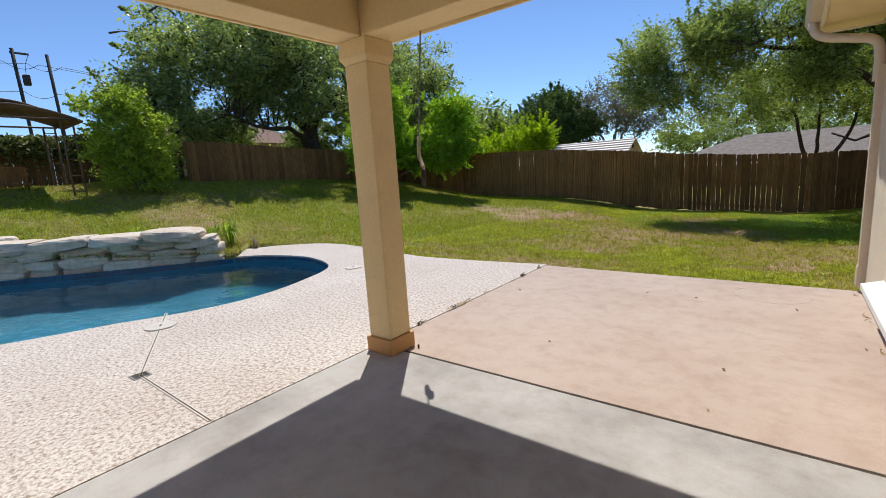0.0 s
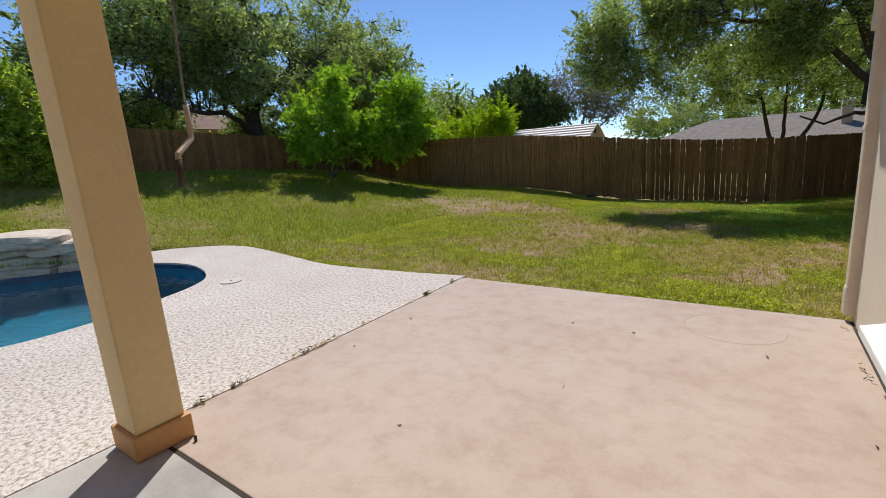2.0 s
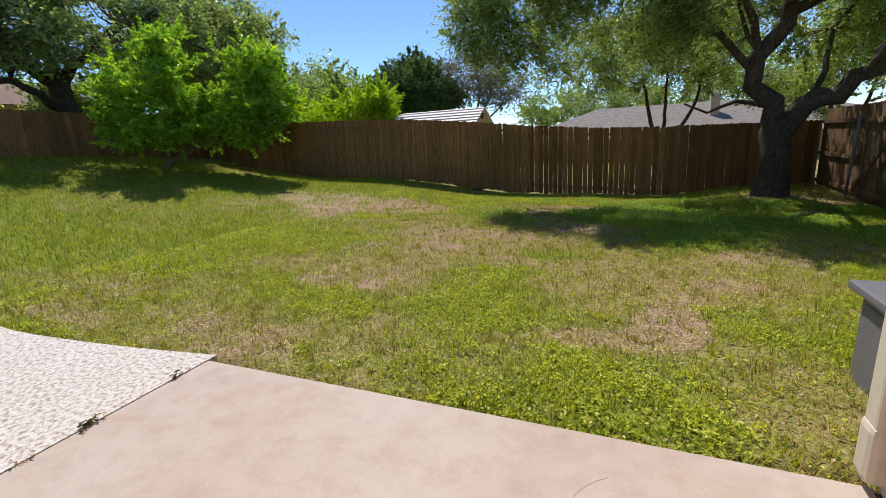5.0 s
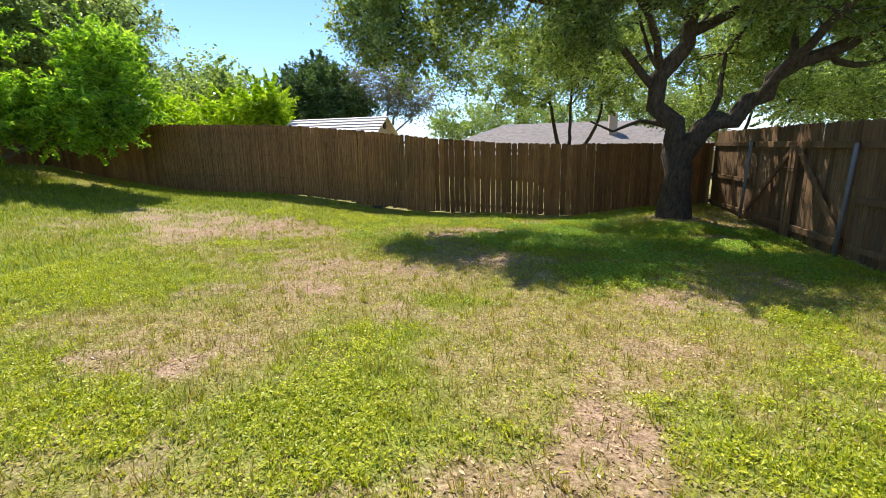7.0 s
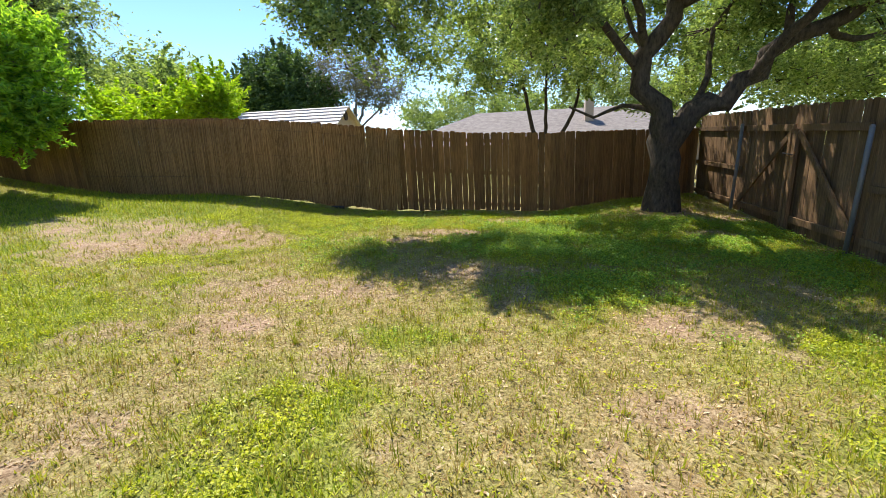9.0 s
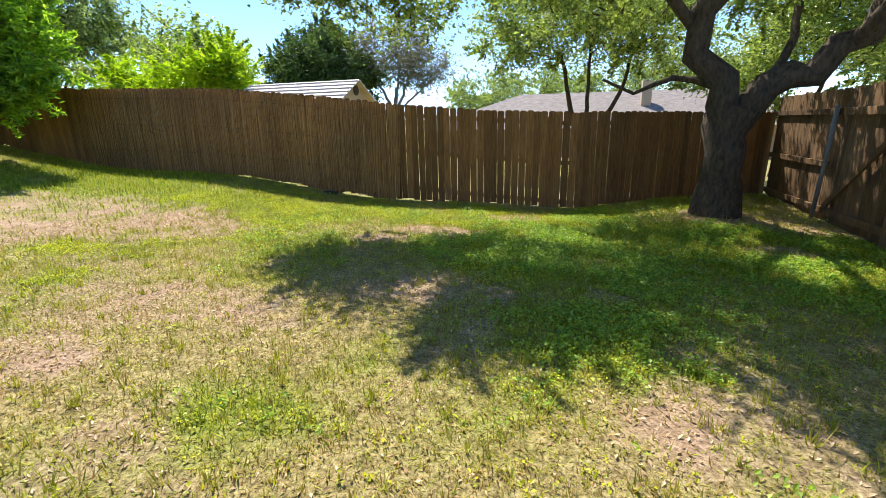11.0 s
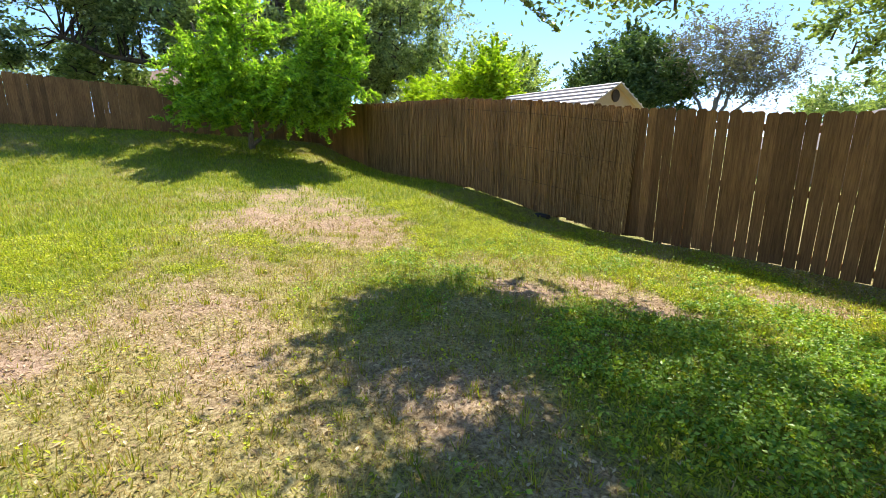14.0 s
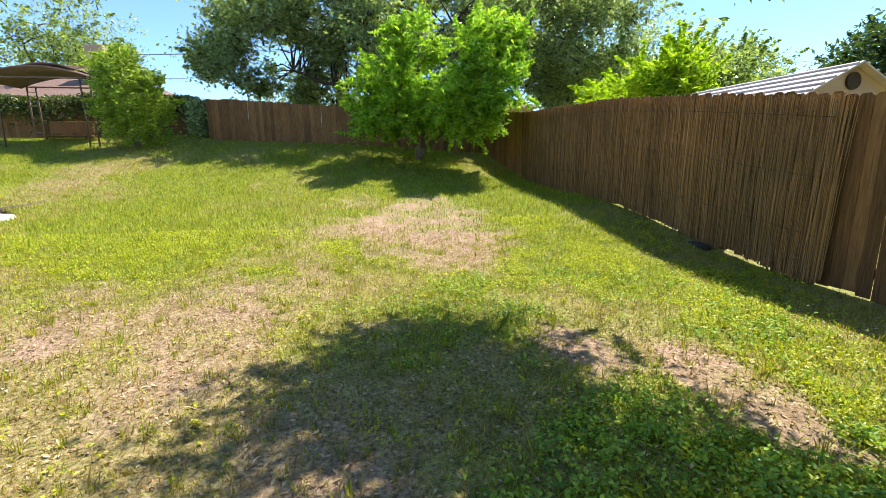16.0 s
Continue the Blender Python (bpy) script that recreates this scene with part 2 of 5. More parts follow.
M_OAK = leafy("live_oak_leaves", (0.11, 0.16, 0.085), (0.44, 0.50, 0.27), 0.3, 0.5, 1.6)
M_OAKNEW = leafy("young_oak_leaves", (0.10, 0.16, 0.06), (0.44, 0.50, 0.22), 0.27, 0.5, 1.6)
M_PEACH = leafy("peach_leaves", (0.13, 0.28, 0.035), (0.54, 0.70, 0.09), 0.3, 0.6, 1.4)
M_LIME = leafy("lime_green_leaves", (0.22, 0.36, 0.015), (0.56, 0.66, 0.04), 0.4, 0.55, 1.5)
M_CEDAR = leafy("cedar_foliage", (0.045, 0.085, 0.03), (0.17, 0.25, 0.08), 0.6, 0.3)
M_GREYTREE = leafy("sparse_grey_leaves", (0.17, 0.15, 0.11), (0.32, 0.30, 0.2), 0.7, 0.3)
M_BAMBOO = leafy("yellow_green_leaves", (0.16, 0.25, 0.035), (0.47, 0.55, 0.10), 0.4, 0.5, 1.7)
M_STONE = stone_mat("limestone")
M_POOL = paint("blue_pool_plaster", (0.003, 0.15, 0.24), 0.6, 20, 0.1, 0.15)
M_TILE = paint("dark_blue_tile", (0.02, 0.08, 0.16), 0.15, 20, 0.05, 0.4)
M_WATER = water_mat("pool_water")
M_SHINGLE = shingle_mat("grey_brown_shingles", (0.20, 0.165, 0.14), (0.36, 0.31, 0.27))
M_SHINGLE2 = shingle_mat("red_brown_shingles", (0.20, 0.12, 0.09), (0.33, 0.21, 0.16))
M_SHEDROOF = paint("pale_metal_roof", (0.62, 0.55, 0.50), 0.6, 20, 0.2, 0.12)
M_SIDING = paint("beige_siding", (0.55, 0.42, 0.30), 0.8, 30, 0.2, 0.08)
M_BRICK = paint("buff_brick", (0.48, 0.33, 0.22), 0.9, 30, 0.4, 0.15)
M_GLASS = glass_mat("dark_window_glass")
M_POLE = old_wood("dark_pole_wood", (0.05, 0.045, 0.045), (0.11, 0.10, 0.10))


# ---- mesh helpers ----
def part(name, bm, material, parent=None, label=""):
    me = bpy.data.meshes.new(name)
    bm.to_mesh(me)
    bm.free()
    me.materials.append(material)
    ob = new(name, me)
    ob.parent = parent
    return tagged(ob, label)


def mesh_np(name, verts, faces, material, parent=None, label="", smooth=False, attrs=None):
    """A mesh from numpy arrays; faces is an array of one face size, or a list of such arrays."""
    faces = faces if isinstance(faces, list) else [faces]
    me = bpy.data.meshes.new(name)
    verts = np.asarray(verts, np.float32)
    total = sum(f.size for f in faces)
    count = sum(len(f) for f in faces)
    me.vertices.add(len(verts))
    me.vertices.foreach_set("co", verts.ravel())
    me.loops.add(total)
    me.loops.foreach_set("vertex_index", np.concatenate([f.ravel() for f in faces]).astype(np.int32))
    me.polygons.add(count)
    sizes = np.concatenate([np.full(len(f), f.shape[1]) for f in faces])
    me.polygons.foreach_set("loop_start", np.concatenate([[0], np.cumsum(sizes)[:-1]]).astype(np.int32))
    me.polygons.foreach_set("use_smooth", np.full(count, smooth))
    me.update(calc_edges=True)
    for key, vals in (attrs or {}).items():
        me.attributes.new(key, "FLOAT", "POINT").data.foreach_set("value", np.asarray(vals, np.float32))
    me.materials.append(material)
    ob = new(name, me)
    ob.parent = parent
    return tagged(ob, label)


def box(bm, lo, hi, bevel=0.0, m=None):
    """A bevelled box from corner lo to corner hi."""
    lo, hi = Vector(lo), Vector(hi)
    t = Matrix.Translation((lo + hi) / 2) @ Matrix.Diagonal((*(hi - lo), 1))
    made = bmesh.ops.create_cube(bm, size=1.0, matrix=(m @ t) if m else t)
    if bevel:
        edges = list({e for v in made["verts"] for e in v.link_edges})
        bmesh.ops.bevel(bm, geom=edges, offset=bevel, segments=2, profile=0.6, affect="EDGES")
    return bm


def boxed(name, lo, hi, mat, parent=None, bevel=0.0, label="", m=None):
    return part(name, box(bmesh.new(), lo, hi, bevel, m), mat, parent, label)


def thing(name, at=(0, 0, 0), label="", category="", group="", kind=""):
    e = new(name)
    e.location = at
    e.empty_display_size = 0.1
    return tagged(e, label, category, group, kind)


def prism(points, z0, z1):
    """A polygon extruded from z0 to z1."""
    bm = bmesh.new()
    vs = [bm.verts.new((x, y, z1)) for x, y in points]
    f = bm.faces.new(vs)
    if f.normal.z < 0:
        f.normal_flip()
    bm.normal_update()
    r = bmesh.ops.extrude_face_region(bm, geom=[f])
    bmesh.ops.translate(bm, verts=[v for v in r["geom"] if isinstance(v, bmesh.types.BMVert)], vec=(0, 0, z0 - z1))
    bmesh.ops.recalc_face_normals(bm, faces=bm.faces[:])
    return bm


def smooth_line(points, step=0.25, closed=False):
    """A Catmull-Rom curve through the points."""
    p = [np.array(q, float) for q in points]
    n = len(p)
    out = []
    for i in range(n if closed else n - 1):
        a, b, c, d = (p[(i + k) % n] if closed else p[min(max(i + k, 0), n - 1)] for k in (-1, 0, 1, 2))
        k = max(1, int(np.linalg.norm(c - b) / step))
        for s in range(k):
            t = s / k
            out.append(0.5 * (2 * b + (c - a) * t + (2 * a - 5 * b + 4 * c - d) * t * t + (3 * b - a - 3 * c + d) * t ** 3))
    if not closed:
        out.append(p[-1])
    return np.array(out)


def tube_np(points, radii, sides=8):
    """Rings and quads of a tapered tube."""
    p = np.asarray(points, float)
    t = np.gradient(p, axis=0)
    t /= np.linalg.norm(t, axis=1)[:, None] + 1e-9
    ref = np.where(np.abs(t[:, 2:3]) > 0.9, [[1.0, 0, 0]], [[0, 0, 1.0]])
    u = np.cross(t, ref)
    u /= np.linalg.norm(u, axis=1)[:, None] + 1e-9
    for i in range(1, len(u)):
        w = u[i - 1] - t[i] * np.dot(u[i - 1], t[i])
        u[i] = w / (np.linalg.norm(w) + 1e-9)
    v = np.cross(t, u)
    a = np.arange(sides) * 2 * math.pi / sides
    ring = np.cos(a)[None, :, None] * u[:, None] + np.sin(a)[None, :, None] * v[:, None]
    verts = (p[:, None] + ring * np.asarray(radii, float)[:, None, None]).reshape(-1, 3)
    i, j = np.meshgrid(np.arange(len(p) - 1), np.arange(sides), indexing="ij")
    k = (j + 1) % sides
    faces = np.stack([i * sides + j, i * sides + k, (i + 1) * sides + k, (i + 1) * sides + j], -1).reshape(-1, 4)
    return verts, faces


def join_np(chunks):
    vs, fs, n = [], [], 0
    for v, f in chunks:
        vs.append(v)
        fs.append(f + n)
        n += len(v)
    return np.concatenate(vs), np.concatenate(fs)


def pipe(name, points, radius, mat, parent=None, sides=10, label="", caps=True):
    """A round rod or pipe along points."""
    v, f = tube_np(points, np.full(len(points), radius), sides)
    fl = [f]
    if caps:
        n = len(points)
        fl += [np.arange(sides)[::-1][None], (np.arange(sides) + (n - 1) * sides)[None]]
    return mesh_np(name, v, fl, mat, parent, label, True)


RNG = np.random.default_rng(7)
LAT = RNG.random((64, 64, 16))


def vnoise(x, y, z=0.0):
    """Value noise in 0 to 1, over arrays."""
    x, y, z = np.broadcast_arrays(np.asarray(x, float), np.asarray(y, float), np.asarray(z, float))
    out = 0
    ix, iy, iz = np.floor(x).astype(int), np.floor(y).astype(int), np.floor(z).astype(int)
    fx, fy, fz = (q - np.floor(q) for q in (x, y, z))
    fx, fy, fz = (q * q * (3 - 2 * q) for q in (fx, fy, fz))
    for a in (0, 1):
        for b in (0, 1):
            for c in (0, 1):
                w = (fx if a else 1 - fx) * (fy if b else 1 - fy) * (fz if c else 1 - fz)
                out = out + w * LAT[(ix + a) % 64, (iy + b) % 64, (iz + c) % 16]
    return out


def fbm(x, y, scale, octaves=3):
    v, w, tot = 0, 1.0, 0
    for k in range(octaves):
        v, tot = v + w * vnoise(x * scale * 2 ** k + 17 * k, y * scale * 2 ** k + 5 * k, k + 0.5), tot + w
        w *= 0.55
    return v / tot


# ---- the lie of the land ----
SLOPE = (-0.386, -0.205, -0.312, 0.119, -0.356, 0.509, -0.237, -0.128, 0.529)
HUMPS = ((-7.7, 18.5, 2.5, 0.21), (-3.3, 18.5, 2.0, -0.108), (-16.3, 5.5, 2.5, 0.197), (-11.5, 10, 3, -0.158),
         (-10, 6, 2, -0.158), (3.2, 17.5, 1.5, 0.117), (0.65, 18.3, 1.5, -0.095))


def land(x, y):
    """Height of the lawn, which climbs towards the far side of the pool."""
    x, y = np.asarray(x, float), np.asarray(y, float)
    cx, cy = np.clip(x, -19, 6), np.clip(y, 4.5, 19.5)
    u, v = cx / 10, (cy - 12) / 10
    z = sum(c * t for c, t in zip(SLOPE, (1, u, v, u * u, u * v, v * v, u ** 3, u * u * v, u * v * v)))
    for a, b, s, h in HUMPS:
        z = z + h * np.exp(-((cx - a) ** 2 + (cy - b) ** 2) / s ** 2)
    near = np.clip((cx + 4.0) / 2.0, 0, 1) * np.clip((7.5 - cy) / 1.5, 0, 1)
    return z * (1 - near) - 0.05 * near


def inside(x, y, poly):
    x, y = np.asarray(x, float), np.asarray(y, float)
    hit = np.zeros(x.shape, bool)
    for (x0, y0), (x1, y1) in zip(poly, np.roll(poly, -1, 0)):
        cross = (y0 > y) != (y1 > y)
        hit ^= cross & (x < (x1 - x0) * (y - y0) / (y1 - y0 + 1e-12) + x0)
    return hit


POOL_NEAR = smooth_line([(-9.45, 4.65), (-8.9, 5.02), (-7.7, 5.24), (-6.4, 4.78), (-5.85, 3.75), (-5.68, 2.85), (-5.83, 2.1), (-6.2, 1.36),
                         (-6.6, 0.4), (-7.2, -0.6), (-8.3, -1.8), (-9.6, -3.0)], 0.15)
POOL_FAR = smooth_line([(-9.6, -3.0), (-11.5, -2.9), (-12.9, -1.6), (-13.0, 0.0), (-12.2, 1.25), (-11.0, 2.7), (-10.0, 3.9), (-9.45, 4.65)], 0.15)
POOL = np.concatenate([POOL_NEAR[:-1], POOL_FAR[:-1]])
DECK_EDGE = smooth_line([(-2.78, 6.30), (-3.9, 6.17), (-5.2, 6.12), (-6.2, 6.3), (-7.4, 6.55), (-8.4, 6.68), (-9.2, 6.52), (-10.0, 5.97)], 0.15)
DECK = np.concatenate([DECK_EDGE, [(-10.35, 5.35)], POOL_NEAR, [(-9.6, -8.0), (-2.78, -8.0)]])


def lawn_masks(x, y):
    """How bare and how lush the lawn is, as worn patches and green drifts lie in it."""
    wob = fbm(x, y, 1.3, 4) - 0.5
    grit = fbm(x + 5, y + 60, 4.5, 3) - 0.5
    bare = np.zeros_like(x)
    for a, b, rx, ry, k in ((-6.4, 14.2, 2.3, 1.6, 0.8), (-8.4, 14.6, 1.6, 0.9, 0.75), (-9.6, 13.2, 1.2, 0.5, 0.55), (-5.2, 14.0, 0.7, 0.5, 0.7), (-2.0, 14.8, 0.65, 0.3, 1.0), (-1.3, 15.6, 0.65, 0.3, 1.0), (-0.3, 16.9, 0.6, 0.3, 0.8),
                            (-3.0, 11.9, 1.3, 0.6, 0.7), (-3.8, 11.6, 0.9, 0.4, 0.7), (-2.9, 10.7, 0.7, 0.5, 0.85), (-3.95, 10.4, 0.6, 0.3, 0.85), (-3.2, 8.5, 0.6, 0.3, 0.8), (0.35, 8.1, 0.35, 0.7, 0.95), (1.6, 11.2, 0.6, 0.5, 0.8), (-0.4, 13.0, 0.9, 0.45, 0.75), (0.9, 9.6, 0.5, 0.3, 0.6),
                            (-3.4, 6.85, 1.0, 0.3, 0.7), (-5.3, 6.6, 0.8, 0.2, 0.5), (0.1, 7.6, 0.7, 0.3, 0.6), (3.6, 15.6, 0.5, 0.35, 0.8), (3.8, 17.2, 1.3, 0.6, 0.8), (-4.6, 12.6, 0.9, 0.35, 0.5), (-13.5, 5.2, 1.6, 0.8, 0.5)):
        d = np.sqrt(((x - a) / rx) ** 2 + ((y - b) / ry) ** 2) + wob * 1.5 + grit * 0.7
        bare = np.maximum(bare, k * np.clip((1.15 - d) / 0.4, 0, 1))
    bare = bare * np.clip(2.4 * fbm(x + 9, y, 2.6, 4) - 0.3, 0, 1.3)
    bare = np.maximum(bare, 0.75 * np.clip((fbm(x, y + 31, 1.9, 4) - 0.60) / 0.07, 0, 1) * 0.8 * (x > -6) * (y < 13.5))
    lush = np.clip((fbm(x + 40, y, 0.75, 4) - 0.43) / 0.22, 0, 1) * 0.85
    for a, b, rx, ry, k in ((-6.3, 10.7, 2.4, 1.1, 0.9), (-8.6, 8.7, 2.8, 1.1, 0.7), (-12.0, 14.0, 5.0, 4.0, 0.4), (-3.4, 16.6, 3.6, 0.9, 0.7), (2.0, 15.2, 2.9, 1.9, 0.9), (0.9, 12.2, 1.3, 0.7, 0.6), (-13, 8, 4, 2.4, 0.1), (-1.3, 8.1, 0.95, 0.6, 0.9), (-2.9, 7.6, 0.8, 0.4, 0.5),
                            (-1.6, 9.6, 0.8, 0.35, 0.4), (1.7, 8.4, 0.8, 0.5, 0.6), (2.4, 10.6, 1.0, 0.7, 0.5), (-3.1, 11.2, 2.2, 1.7, -0.5), (-2.4, 12.4, 1.7, 1.0, -0.45), (-6.8, 14.3, 2.4, 1.3, -0.4), (0.7, 9.8, 1.4, 0.8, -0.25), (-5.0, 9.2, 1.7, 0.5, -0.7), (-9, 7.3, 3, 0.5, -0.4), (-0.5, 13.0, 1.0, 0.5, -0.4), (-13.5, 6.0, 3.0, 1.6, -0.4)):
        lush = lush + k * np.exp(-((x - a) / rx) ** 2 - ((y - b) / ry) ** 2)
    lush = lush + 0.13 + 0.24 * np.clip((-4.0 - x) / 2.0, 0, 1) + 0.12 * np.clip((10.5 - y) / 2.0, 0, 1)
    lush = np.clip(lush + 1.1 * (fbm(x, y + 77, 2.6, 3) - 0.5) + 0.6 * grit, 0, 1)
    return np.clip(bare, 0, 1), lush


def make_ground():
    far = [12, 20, 40, 90, 200, 500, 1500]
    gx = np.concatenate([[-21.0 - f for f in far[::-1]], np.arange(-21, -9, 0.2), np.arange(-9, 6.01, 0.1), [6 + f for f in far]])
    gy = np.concatenate([[-9.0 - f for f in far[::-1]], np.arange(-9, 6, 0.2), np.arange(6, 19.01, 0.1), [19 + f for f in far]])
    x, y = np.meshgrid(gx, gy, indexing="ij")
    z = land(x, y) + 0.05 * (fbm(x, y, 1.6, 3) - 0.5)
    cen = POOL.mean(0)
    z = np.where(inside(x, y, cen + (POOL - cen) * 1.16) & (x < -9.4), np.minimum(z, -0.25), z)
    z = np.where(inside(x, y, POOL), -1.75, np.where(inside(x, y, DECK), -0.3, z))
    slab = (x > -2.76) & (y < 6.24)
    z = np.where(slab, -0.3, z)
    bare, lush = lawn_masks(x, y)
    n = len(gy)
    i, j = np.meshgrid(np.arange(len(gx) - 1), np.arange(n - 1), indexing="ij")
    f = np.stack([i * n + j, (i + 1) * n + j, (i + 1) * n + j + 1, i * n + j + 1], -1).reshape(-1, 4)
    g = mesh_np("ground", np.stack([x, y, z], -1).reshape(-1, 3), f, M_GROUND, None, "patchy sunlit lawn of grass, weeds and bare soil", True,
                {"bare": bare.ravel(), "lush": 0.12 + 0.75 * lush.ravel()})
    tagged(g, "", "ground", "", "structure")


make_ground()


# ---- paving ----
def make_paving():
    deck = thing("pavement_1", (0, 0, 0), "cream exposed aggregate pool deck beside the patio", "pavement", "", "structure")
    part("slab", prism(DECK, -0.22, 0.0), M_PEBBLE, deck)
    # saw cut with a drain cover and grate
    for a, b in (((-2.80, 0.94), (-4.12, 0.96)), ((-4.12, 0.96), (-6.05, 1.90))):
        a, b = Vector((*a, 0.003)), Vector((*b, 0.003))
        ang = math.atan2(b.y - a.y, b.x - a.x)
        ln = (b - a).length
        m = Matrix.Translation(a) @ Matrix.Rotation(ang, 4, "Z")
        boxed("joint_strip", (0, -0.016, -0.02), (ln, 0.016, 0.003), M_LID, deck, 0.002, "", m)
        boxed("joint_gap", (0, -0.004, -0.02), (ln, 0.004, 0.0046), M_NEARBLACK, deck, 0, "", m)
    patio = thing("floor_1", (0, 0, 0), "grey concrete slab under the covered patio", "floor", "", "structure")
    boxed("slab", (-2.77, -6.0, -0.22), (0.94, 2.50, 0.0), M_SLAB, patio, 0.006)
    pink = thing("floor_2", (0, 0, 0), "pinkish stained concrete patio slab in full sun", "floor", "", "structure")
    boxed("slab", (-2.77, 2.525, -0.22), (0.94, 6.22, 0.0), M_PINK, pink, 0.008)
    boxed("joint", (-2.77, 2.495, -0.2), (0.94, 2.53, -0.006), M_NEARBLACK, pink)
    boxed("joint", (-2.79, -6, -0.2), (-2.765, 6.22, -0.008), M_NEARBLACK, pink)
    boxed("joint", (0.93, 2.56, -0.2), (0.96, 6.18, 0.004), M_NEARBLACK, pink)
    # faint ring left by a pot
    for r, cx, cy in ((0.32, 0.16, 5.68),):
        pts = [(cx + r * math.cos(a) * 1.1, cy + r * math.sin(a), -0.001) for a in np.linspace(2.2, 6.6, 30)]
        pipe("pot_ring_stain", pts, 0.003, M_PINK_DARK, pink, 4)
    for cx, cy, r in ((-5.5, 1.63, 0.17), (-5.81, 4.86, 0.15)):
        c = thing("drain_cover", (cx, cy, 0), "round cream plastic skimmer lid set in the deck", "lid")
        bm = bmesh.new()
        bmesh.ops.create_cone(bm, cap_ends=True, segments=32, radius1=r, radius2=r * 0.97, depth=0.02, matrix=Matrix.Translation((0, 0, 0.004)))
        part("lid", bm, M_LID, c)
        # dark disc on the uncut lid, painted as the shade inside a finger hole
        bm = bmesh.new()
        bmesh.ops.create_cone(bm, cap_ends=True, segments=12, radius1=0.014, radius2=0.012, depth=0.008, matrix=Matrix.Translation((0, 0, 0.018)))
        part("finger_hole_shade", bm, M_NEARBLACK, c)
    g = thing("drain_grate", (-4.12, 0.96, 0), "small square grey drain grate in the deck", "drain")
    boxed("frame", (-0.07, -0.07, -0.01), (0.07, 0.07, 0.006), M_PIPE, g, 0.003)
    # dark bars over the solid frame imitate the shade in the grate's openings
    for k in range(6):
        boxed("slot_shade", (-0.055 + k * 0.02, -0.055, 0), (-0.047 + k * 0.02, 0.055, 0.0085), M_NEARBLACK, g)


M_LID = paint("cream_plastic_lid", (0.62, 0.57, 0.5), 0.6, 40, 0.1, 0.1)
M_PINK_DARK = paint("dark_ring_stain", (0.42, 0.32, 0.25), 0.8, 60, 0.2, 0.2)
make_paving()


# ---- pool ----
def make_pool():
    pool = thing("pool", (0, 0, 0), "free-form in-ground pool with blue water", "pool")
    n = len(POOL)
    top = np.c_[POOL, np.full(n, -0.03)]
    cen = POOL.mean(0)
    low = np.c_[cen + (POOL - cen) * 0.93, np.full(n, -1.5)]
    i = np.arange(n)
    j = (i + 1) % n
    walls = np.stack([i, j, j + n, i + n], -1)
    mesh_np("shell", np.concatenate([top, low]), [walls, (np.arange(n) + n)[None]], M_POOL, pool, "", True)
    water = part("water", prism(cen + (POOL - cen) * 0.999, -0.20, -0.17), M_WATER, pool, "clear blue pool water")
    bm = bmesh.new()
    bm.from_mesh(water.data)
    bmesh.ops.delete(bm, geom=[f for f in bm.faces if f.normal.z < 0.5], context="FACES")
    bm.to_mesh(water.data)
    bm.free()
    water.visible_shadow = False
    # band of tiles under the rim
    me = bpy.data.meshes.new("tile")
    bm = box(bmesh.new(), (-0.072, -0.006, -0.065), (0.072, 0.006, 0.065), 0.003)
    bm.to_mesh(me)
    bm.free()
    me.materials.append(M_TILE)
    accent = bpy.data.meshes.new("accent_tile")
    bm = box(bmesh.new(), (-0.042, -0.008, -0.010), (0.042, 0.008, 0.010), 0.003)
    bm.to_mesh(accent)
    bm.free()
    accent.materials.append(M_LID)
    line = smooth_line(np.r_[POOL_FAR, POOL_NEAR[:45]], 0.15)
    d = np.r_[0, np.cumsum(np.linalg.norm(np.diff(line, axis=0), axis=1))]
    for s in np.arange(0.1, d[-1], 0.15):
        x, y = np.interp(s, d, line[:, 0]), np.interp(s, d, line[:, 1])
        x2, y2 = np.interp(s + 0.05, d, line[:, 0]), np.interp(s + 0.05, d, line[:, 1])
        t = new("tile", me)
        t.parent = pool
        out = (np.array([x, y]) - cen) / np.linalg.norm(np.array([x, y]) - cen)
        t.matrix_local = Matrix.Translation((x - out[0] * 0.008, y - out[1] * 0.008, -0.10)) @ Matrix.Rotation(math.atan2(y2 - y, x2 - x), 4, "Z")
        k = new("accent_tile", accent)
        k.parent = pool
        k.matrix_local = t.matrix_local @ Matrix.Translation((0, 0, 0.012)) @ Matrix.Rotation(0.5, 4, "Y")


make_pool()


def rock_mesh(seed, sx, sy, sz):
    """One flat slab of broken limestone."""
    rng = random.Random(seed)
    bm = bmesh.new()
    bmesh.ops.create_cube(bm, size=1.0)
    bmesh.ops.subdivide_edges(bm, edges=bm.edges[:], cuts=4, use_grid_fill=True)
    off = Vector((rng.random() * 50, rng.random() * 50, rng.random() * 50))
    for v in bm.verts:
        c = v.co.copy()
        rnd = Vector((c.x, c.y, c.z * 0.8))
        k = 1 - 0.75 * max(0, rnd.length - 0.55)
        c = Vector((c.x * k, c.y * k, c.z * (1 - 0.75 * max(0, math.hypot(c.x, c.y) - 0.36))))
        w = noise.noise_vector(c * 2.2 + off) * 0.10 + noise.noise_vector(c * 6 + off) * 0.035
        c = c + w * 0.9
        v.co = Vector((c.x * sx, c.y * sy, c.z * sz * 1.05))
    me = bpy.data.meshes.new("stone")
    bm.to_mesh(me)
    bm.free()
    me.materials.append(M_STONE)
    return me


